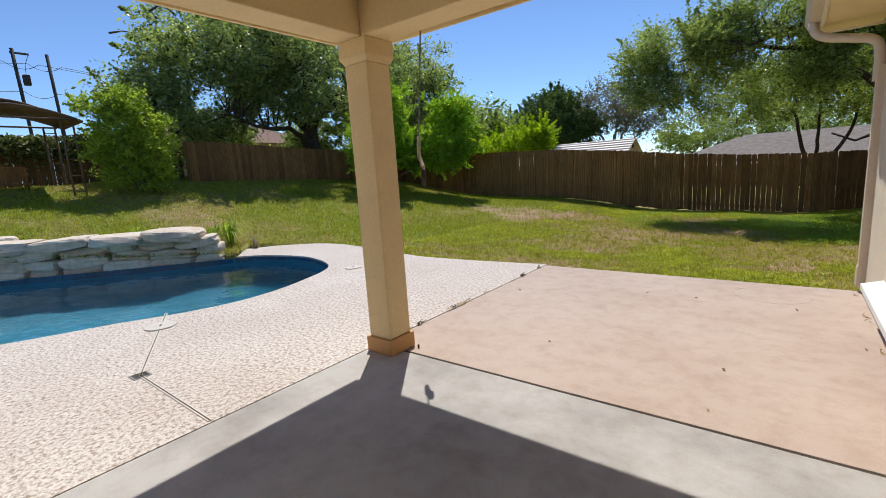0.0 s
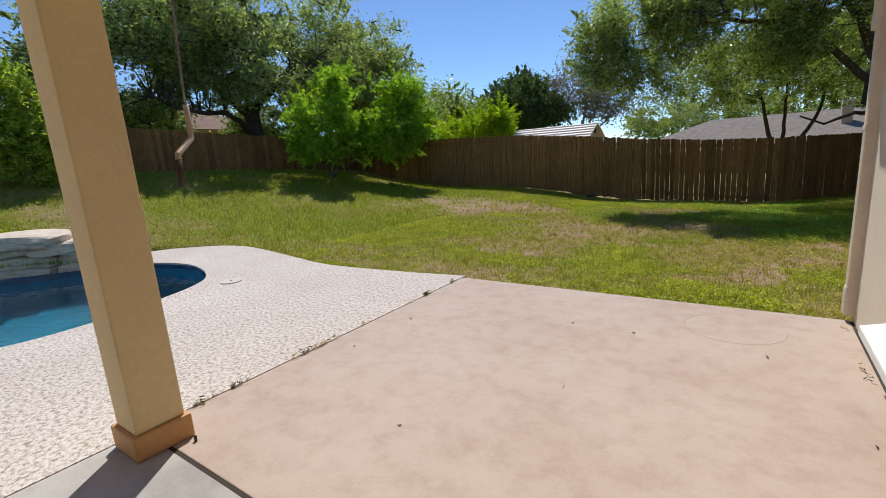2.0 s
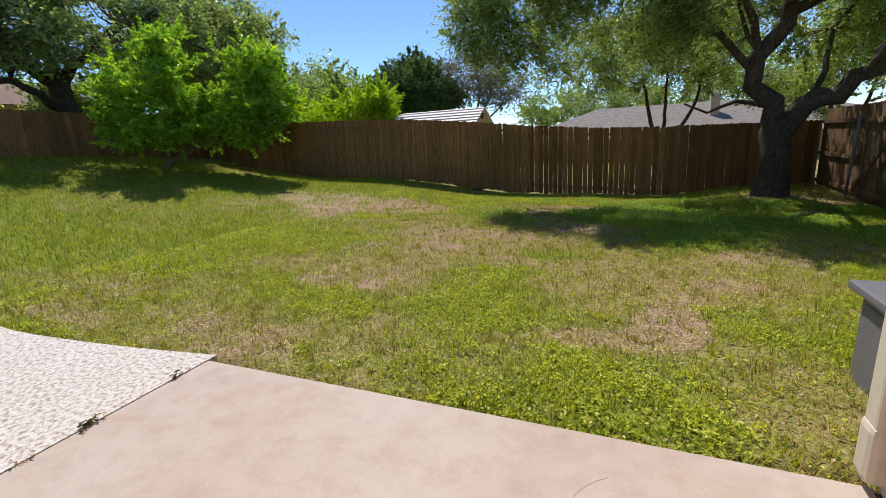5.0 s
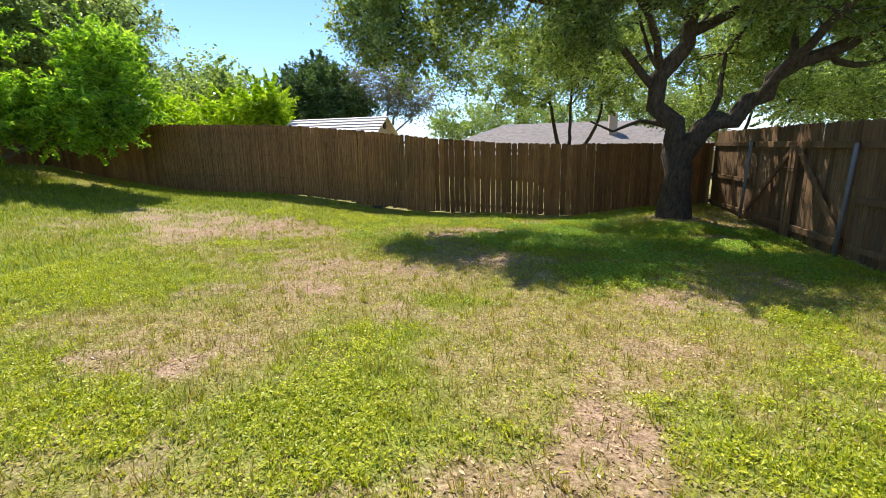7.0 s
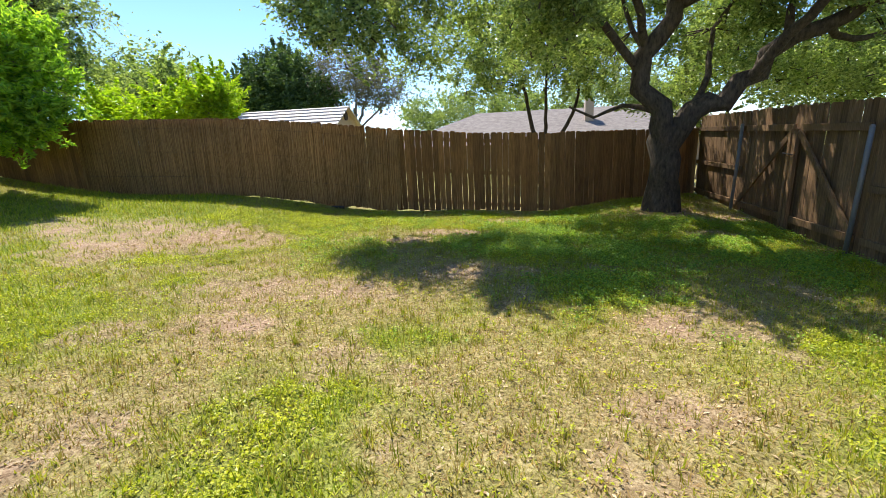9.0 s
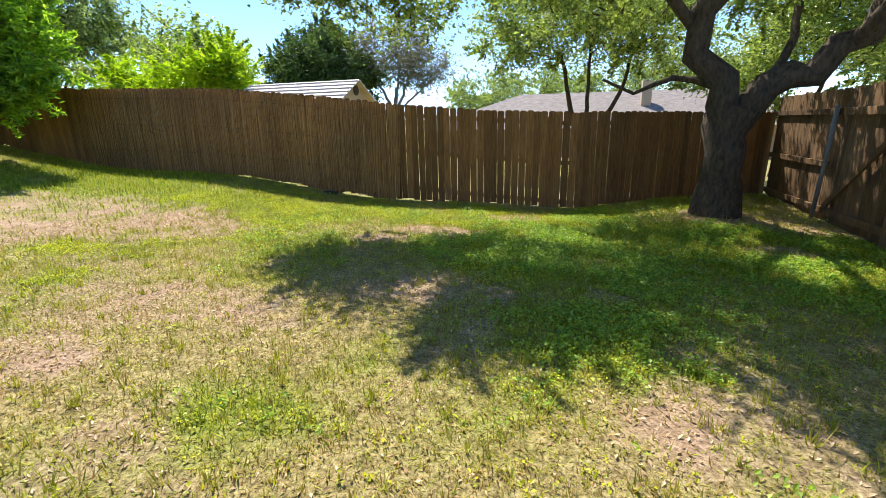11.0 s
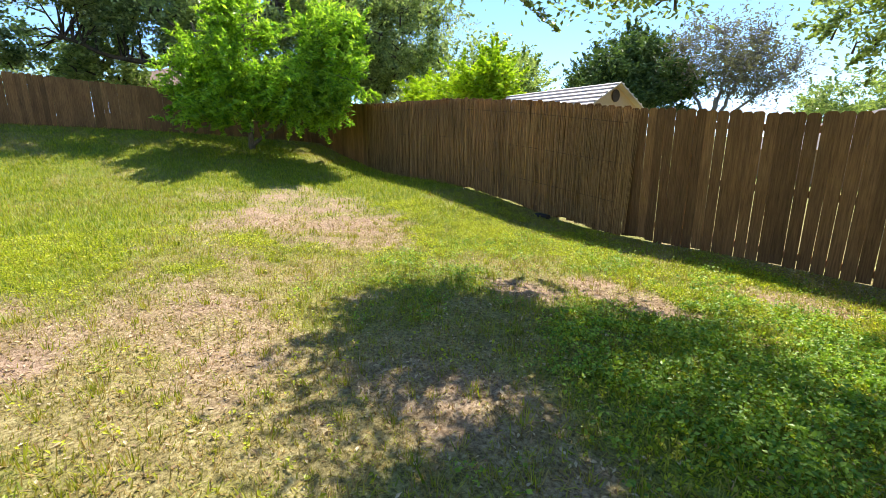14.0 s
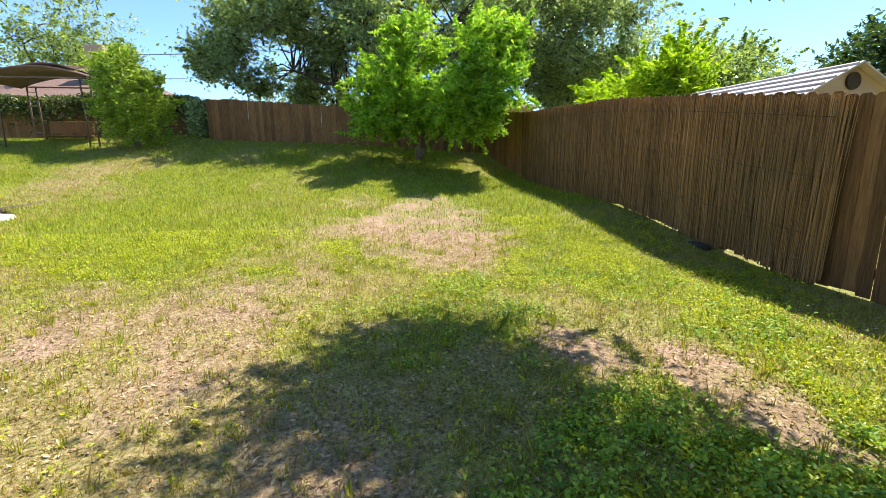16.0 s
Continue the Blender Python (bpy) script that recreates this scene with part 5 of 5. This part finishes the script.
    for k, (dz, dy) in enumerate(((14.7, -1.1), (14.7, 0.7), (12.0, 0.0))):
        w = thing("power_line", (-60, 11.4, 0), "thin sagging black power line", "cable", "power lines")
        for a, c in ((-60, 0.0), (0.0, 2.6), (2.6, 70)):
            pts = [(0, a + (c - a) * s + dy, dz - (0.02 * abs(c - a) + 0.5) * 4 * s * (1 - s)) for s in np.linspace(0, 1, 14)]
            pipe("cable", pts, 0.025, M_DARKIRON, w, 4, "", False)
    for k, z in enumerate((7.0, 8.3)):
        w = thing("power_line", (0, 0, 0), "thin sagging black power line", "cable", "power lines")
        pipe("cable", [(-5 + 75 * s, 60 - 35 * s, z + 1.6 * (4 * (s - 0.5) ** 2 - 1)) for s in np.linspace(0, 1, 14)], 0.02, M_DARKIRON, w, 4, "", False)


make_neighbours()


def make_arbour():
    z = float(land(-17.6, 3.0))
    a = thing("garden_arbour", (-18.5, 2.55, z), "dark metal garden arbour with arched canopy and trellis legs", "arbour")
    for sx in (1.05, -1.05):
        for sy in (1.45, -1.45):
            pipe("leg", [(sx, sy - 0.15, -0.05), (sx, sy - 0.15, 2.3)], 0.028, M_RUSTY, a)
            pipe("leg", [(sx, sy + 0.15, -0.05), (sx, sy + 0.15, 2.3)], 0.028, M_RUSTY, a)
            for k in range(5):
                pipe("rung", [(sx, sy - 0.15, 0.1 + k * 0.5), (sx, sy + 0.15, 0.1 + k * 0.5)], 0.014, M_RUSTY, a, 6)
    for (r0, h0, h1, nm) in ((1.85, 2.28, 0.42, "canopy"), (0.95, 2.70, 0.2, "upper_canopy")):
        ys = np.linspace(-r0, r0, 17)
        zs = h0 + h1 * (1 - (ys / r0) ** 2)
        v, f = [], []
        for x in (-1.35 * r0 / 2.15, 1.35 * r0 / 2.15):
            for y, zz in zip(ys, zs):
                v += [(x, y, zz), (x, y, zz - 0.05)]
        n = len(ys)
        for i in range(n - 1):
            p, q = 2 * i, 2 * n + 2 * i
            f += [(p, p + 2, q + 2, q), (p + 1, q + 1, q + 3, p + 3), (p, p + 1, p + 3, p + 2), (q, q + 2, q + 3, q + 1)]
        mesh_np(nm, np.array(v), np.array(f), M_RUSTY, a, "", True)
    for x in (-1.2, 1.2):
        pipe("beam", [(x, -1.7, 2.3), (x, 1.7, 2.3)], 0.03, M_RUSTY, a)
    bench = thing("garden_bench", (-19.0, 2.4, z), "dark wooden bench under the arbour", "bench")
    boxed("seat", (-0.25, -0.75, 0.42), (0.25, 0.75, 0.47), M_PICKET, bench, 0.01)
    boxed("backrest", (-0.3, -0.75, 0.55), (-0.26, 0.75, 1.0), M_PICKET, bench, 0.01)
    for x in (-0.22, 0.18):
        for y in (-0.68, 0.62):
            boxed("leg", (x, y, 0), (x + 0.05, y + 0.05, 0.42), M_PICKET, bench, 0.005)
    # ivy over the far fence
    rng = np.random.default_rng(5)
    ivy = thing("ivy", (-22, 0, 0), "thick pale-tipped ivy hanging over the dark fence", "ivy")
    n = 15000
    s = rng.random(n)
    x, y = -21.5 - 1.0 * s + rng.normal(size=n) * 0.25 + 0.15, 6.4 - 14 * s
    zz = 3.55 + 0.35 * vnoise(y * 0.9, 5.0) - np.abs(rng.normal(size=n)) * 0.45 + 0.15
    v, f = leaves_np(np.stack([x + 22, y, zz], -1), 0.5, 0.13, 0.1, rng, 0.4)
    mesh_np("leaves", v, f, M_IVY, ivy)
    ivy = thing("ivy", (-19.5, 7.3, 0), "dark ivy clump beside the shrub", "ivy")
    n = 5000
    s = rng.random(n)
    v, f = leaves_np(np.stack([0.9 - 2.6 * s + rng.normal(size=n) * 0.2, 0.1 - 0.9 * s + rng.normal(size=n) * 0.2 - 0.1, 1.5 + 1.9 * rng.random(n)], -1), 0.5, 0.13, 0.1, rng, 0.4)
    mesh_np("leaves", v, f, M_OAK, ivy)


M_RUSTY = paint("rusty_brown_metal", (0.16, 0.095, 0.06), 0.7, 30, 0.3, 0.25)
M_IVY = leafy("ivy_leaves", (0.05, 0.09, 0.02), (0.30, 0.30, 0.12), 0.4, 0.3)
make_arbour()


# ---- small things in the yard ----
def make_small():
    rng = np.random.default_rng(21)
    # strappy plants in the bed at the end of the rocks
    for cx, cy, s in ((-10.55, 5.1, 1.4), (-10.95, 4.9, 1.2), (-12.0, 3.6, 0.8)):
        p = thing("lily_clump", (cx, cy, float(land(cx, cy)) - 0.03 if cx < -11 else 0.06), "clump of strappy green lily leaves by the rocks", "plant", "lily clumps")
        ch = []
        for k in range(64):
            a, r = rng.uniform(0, 6.28), rng.uniform(0.15, 0.42) * s
            h = rng.uniform(0.25, 0.5) * s
            d = np.array([math.cos(a), math.sin(a), 0])
            side = np.array([-d[1], d[0], 0]) * 0.014
            c = [d * 0.04 * rng.random(), d * r * 0.4 + [0, 0, h], d * r * 0.8 + [0, 0, h * 0.95], d * r * 1.15 + [0, 0, h * 0.6]]
            v = np.array([q for t, w in zip(c, (0.8, 1, 0.8, 0.1)) for q in (t - side * w, t + side * w)])
            f = np.array([(2 * i, 2 * i + 1, 2 * i + 3, 2 * i + 2) for i in range(3)])
            ch.append((v, f))
        v, f = join_np(ch)
        mesh_np("leaves", v, f, M_BAMBOO, p)
    e = thing("bed_edging", (-10.6, 5.4, 0), "weathered timber edging of the plant bed", "edging")
    pipe("log", [(0.45, 0.1, 0.06), (-0.3, 0.5, 0.12), (-1.2, 0.75, 0.25)], 0.06, M_BARK2, e, 10)
    # blue bin and blocks by the side fence
    x, y = 4.62, 11.1
    z = float(land(x, y))
    b = thing("storage_bin", (x, y, z), "dusty blue-grey plastic bin against the fence", "bin")
    boxed("body", (-0.3, -0.33, 0.02), (0.3, 0.33, 0.85), M_BLUE, b, 0.04)
    boxed("lid", (-0.33, -0.36, 0.85), (0.33, 0.36, 0.92), M_BLUE, b, 0.025)
    boxed("rib", (-0.33, -0.06, 0.1), (-0.29, 0.06, 0.8), M_BLUE, b, 0.01)
    b = thing("concrete_block", (4.2, 11.42, z - 0.02), "grey hollow concrete block on the grass", "block")
    boxed("body", (-0.1, -0.2, 0), (0.1, 0.2, 0.2), M_BLOCK, b, 0.008)
    # the block is solid: dark plates on top paint the shade of its cavities
    boxed("hollow", (-0.06, -0.15, 0.19), (0.06, -0.03, 0.204), M_NEARBLACK, b)
    boxed("hollow", (-0.06, 0.03, 0.19), (0.06, 0.15, 0.204), M_NEARBLACK, b)
    b = thing("pipe_offcut", (4.42, 11.55, z), "upright grey plastic pipe beside the bin", "pipe")
    pipe("pipe", [(0, 0, 0), (0.03, 0.02, 0.62)], 0.06, M_BLUE, b, 14)
    d = thing("dark_scrap", (-4.7, BACK_Y - 0.2, float(land(-4.7, BACK_Y - 0.2))), "crumpled dark scrap at the foot of the screen", "scrap")
    part_me = rock_mesh(77, 0.35, 0.16, 0.12)
    part_me.materials.clear()
    part_me.materials.append(M_NEARBLACK)
    o = new("scrap", part_me)
    o.parent = d
    # dry weeds in the joint of the paving, twigs and dead leaves on the slabs
    for k in range(30):
        x, y = (-2.78, rng.uniform(2.7, 6.2)) if k < 16 else (rng.uniform(-2.5, 0.8), rng.uniform(2.7, 6.0))
        if k >= 26:
            x, y = 0.86, (5.95, 5.05, 5.2, 4.2)[k - 26]
        w = thing("dry_weed" if k < 16 else "dead_leaf", (x, y, 0.0), "small dry brown weed tuft in the paving joint" if k < 16 else "curled brown dead leaf on the concrete", "weed" if k < 16 else "leaf", "joint weeds" if k < 16 else "fallen leaves")
        n = 26 if k < 16 and k % 3 == 0 else 9 if k < 16 else 2 if k < 26 else 6
        sp = 0.05 if k < 16 else 0.006 if k < 26 else 0.04
        c = np.abs(rng.normal(size=(n, 3))) * np.array([sp * 0.4, sp, sp * 0.35]) * np.array([1, 1, 1]) + [0, 0, 0.006]
        v, f = leaves_np(c, 0.4, 0.035, 0.012, rng, 0)
        v[:, 2] = np.maximum(v[:, 2], 0.001)
        mesh_np("leaves", v, f, M_LITTER if k % 3 else M_BARKY, w)
    b = thing("anchor_bolt", (-2.36, 2.62, 0), "small rusty bolt standing in the slab by the post", "bolt")
    pipe("bolt", [(0, 0, -0.01), (0, 0, 0.035)], 0.009, M_DARKIRON, b, 8)


M_BARKY = leafy("brown_dry_stems", (0.10, 0.07, 0.03), (0.24, 0.2, 0.09), 0.8, 0.1)
make_small()


# ---- grass, weeds and leaf litter ----
def make_grass():
    rng = np.random.default_rng(99)

    def spots(n, x0, x1, y0, y1):
        x, y = rng.uniform(x0, x1, n), rng.uniform(y0, y1, n)
        ok = ~inside(x, y, DECK) & ~inside(x, y, POOL) & ~((x > -2.79) & (y < 6.24)) & (y < BACK_Y - 0.05 + np.maximum(0, (x - 0.9) * 0.55))
        return x[ok], y[ok]

    def blades(name, label, n, area, h, w, tilt):
        x, y = spots(n, *area)
        bare, lush = lawn_masks(x, y)
        keep = rng.random(len(x)) > np.maximum(bare * 0.93, 0.15 * (1 - lush))
        x, y, bare, lush = x[keep], y[keep], bare[keep], lush[keep]
        k = len(x)
        z = land(x, y) + 0.05 * (fbm(x, y, 1.6, 3) - 0.5) - 0.004
        a = rng.uniform(0, 6.283, k)
        hh = h * rng.uniform(0.5, 1.4, k) * (0.7 + 0.5 * lush) * (0.6 + 0.9 * fbm(x, y, 2.2, 2))
        ww = w * rng.uniform(0.7, 1.3, k)
        d = np.stack([np.cos(a), np.sin(a), np.zeros(k)], -1)
        s = np.stack([-d[:, 1], d[:, 0], np.zeros(k)], -1) * ww[:, None] * 0.5
        p = np.stack([x, y, z], -1)
        t = rng.uniform(0.2, tilt, k)
        tip = p + d * (hh * t)[:, None] + np.array([0, 0, 1.0]) * (hh * np.sqrt(np.maximum(0.08, 1 - t * t * 0.6)))[:, None]
        v = np.stack([p - s, p + s, tip], 1).reshape(-1, 3)
        own = np.clip(0.14 + 0.84 * lush + rng.normal(size=k) * 0.30, 0, 1)
        g = mesh_np(name, v, np.arange(3 * k).reshape(-1, 3), M_BLADE, None, label, False, {"lush": np.repeat(own, 3), "bare": np.zeros(3 * k)})
        tagged(g, "", "grass", "", "stuff")

    blades("grass", "short patchy green and straw lawn grass", 370000, (-5.5, 4.9, 6.0, 20.4), 0.055, 0.010, 1.6)
    blades("grass", "short green lawn grass on the far slope", 260000, (-21.0, -5.5, 0.0, 18.3), 0.07, 0.016, 1.3)
    # taller tufts that stand in the thin parts of the lawn
    cx, cy = spots(2000, -6.0, 4.8, 6.3, 17.5)
    n = 16
    cx, cy, size = np.repeat(cx, n), np.repeat(cy, n), np.repeat(rng.uniform(0.5, 1.3, len(cx)), n)
    x, y = cx + rng.normal(size=len(cx)) * 0.022 * size, cy + rng.normal(size=len(cx)) * 0.022 * size
    ok = ~((x > -2.82) & (y < 6.28)) & ~inside(x, y, DECK)
    x, y, size, out = x[ok], y[ok], size[ok], np.stack([x - cx, y - cy], -1)[ok]
    k = len(x)
    z = land(x, y) + 0.05 * (fbm(x, y, 1.6, 3) - 0.5) - 0.004
    d = out / (np.linalg.norm(out, axis=1)[:, None] + 1e-6) + rng.normal(size=(k, 2)) * 0.4
    hh = 0.085 * size * rng.uniform(0.5, 1.2, k)
    p = np.stack([x, y, z], -1)
    side = np.stack([-d[:, 1], d[:, 0], np.zeros(k)], -1) * 0.0035
    tip = p + np.concatenate([d * (hh * rng.uniform(0.1, 0.6, k))[:, None], hh[:, None]], 1)
    v = np.stack([p - side, p + side, tip], 1).reshape(-1, 3)
    own = np.clip(0.65 + rng.normal(size=k) * 0.4, 0, 1)
    g = mesh_np("grass_tufts", v, np.arange(3 * k).reshape(-1, 3), M_BLADE, None, "taller wiry grass tufts standing in the thin lawn", False, {"lush": np.repeat(own, 3), "bare": np.zeros(3 * k)})
    tagged(g, "", "grass", "", "stuff")

    def herbs(name, label, n, area, mat, chance, leaf, rise):
        """Rosettes of small broad leaves where chance(x, y, bare, lush) lets them grow."""
        x, y = spots(n, *area)
        bare, lush = lawn_masks(x, y)
        keep = (rng.random(len(x)) < chance(x, y, bare, lush)) & (bare < 0.45)
        x, y = np.repeat(x[keep], 5), np.repeat(y[keep], 5)
        x, y = x + rng.normal(size=len(x)) * 0.024, y + rng.normal(size=len(x)) * 0.024
        ok = ~((x > -2.79) & (y < 6.26)) & ~inside(x, y, DECK)
        x, y = x[ok], y[ok]
        z = land(x, y) + 0.05 * (fbm(x, y, 1.6, 3) - 0.5) + rng.uniform(0.01, rise, len(x)) * (0.5 + fbm(x, y, 3.0, 2))
        v, f = leaves_np(np.stack([x, y, z], -1), 2.2, leaf, leaf * 0.68, rng, 0)
        tagged(mesh_np(name, v, f, mat, None, label), "", "weeds", "", "stuff")

    under_oak = lambda x, y: np.exp(-((x - 1.6) / 3.6) ** 2 - ((y - 14.6) / 2.6) ** 2)
    herbs("weeds", "low lime green broad-leaved weeds in dense drifts", 110000, (-7.0, 4.9, 6.2, 18.2), M_WEED,
          lambda x, y, bare, lush: np.clip((lush - 0.45) * 1.5, 0.05, 1) * (0.12 + 0.88 * np.clip((fbm(x + 3, y, 2.2, 4) - 0.42) / 0.12, 0, 1)) * (1 - 0.7 * under_oak(x, y)), 0.026, 0.045)
    herbs("ground_cover", "deep green leafy herbs growing in the oak's shade", 70000, (-4.0, 4.9, 10.5, 18.0), M_HERB,
          lambda x, y, bare, lush: under_oak(x, y) * np.clip((lush - 0.25) * 1.6, 0, 1) * (0.10 + 0.90 * np.clip((fbm(x + 13, y, 2.0, 4) - 0.45) / 0.10, 0, 1)), 0.032, 0.085)
    x, y = spots(120000, -7, 4.9, 6.3, 20.2)
    bare, lush = lawn_masks(x, y)
    near_tree = np.exp(-((x - 1.5) / 4.5) ** 2 - ((y - 16.8) / 2.6) ** 2)
    keep = rng.random(len(x)) < 0.05 + 0.35 * near_tree + 0.5 * bare + 0.08 * (1 - lush)
    x, y = x[keep], y[keep]
    z = land(x, y) + 0.05 * (fbm(x, y, 1.6, 3) - 0.5) + rng.uniform(0.002, 0.016, len(x))
    v, f = leaves_np(np.stack([x, y, z], -1), 3.2, 0.038, 0.016, rng, 0)
    tagged(mesh_np("leaf_litter", v, f, M_LITTER, None, "dry brown oak leaves scattered over the lawn"), "", "leaves", "", "stuff")


make_grass()
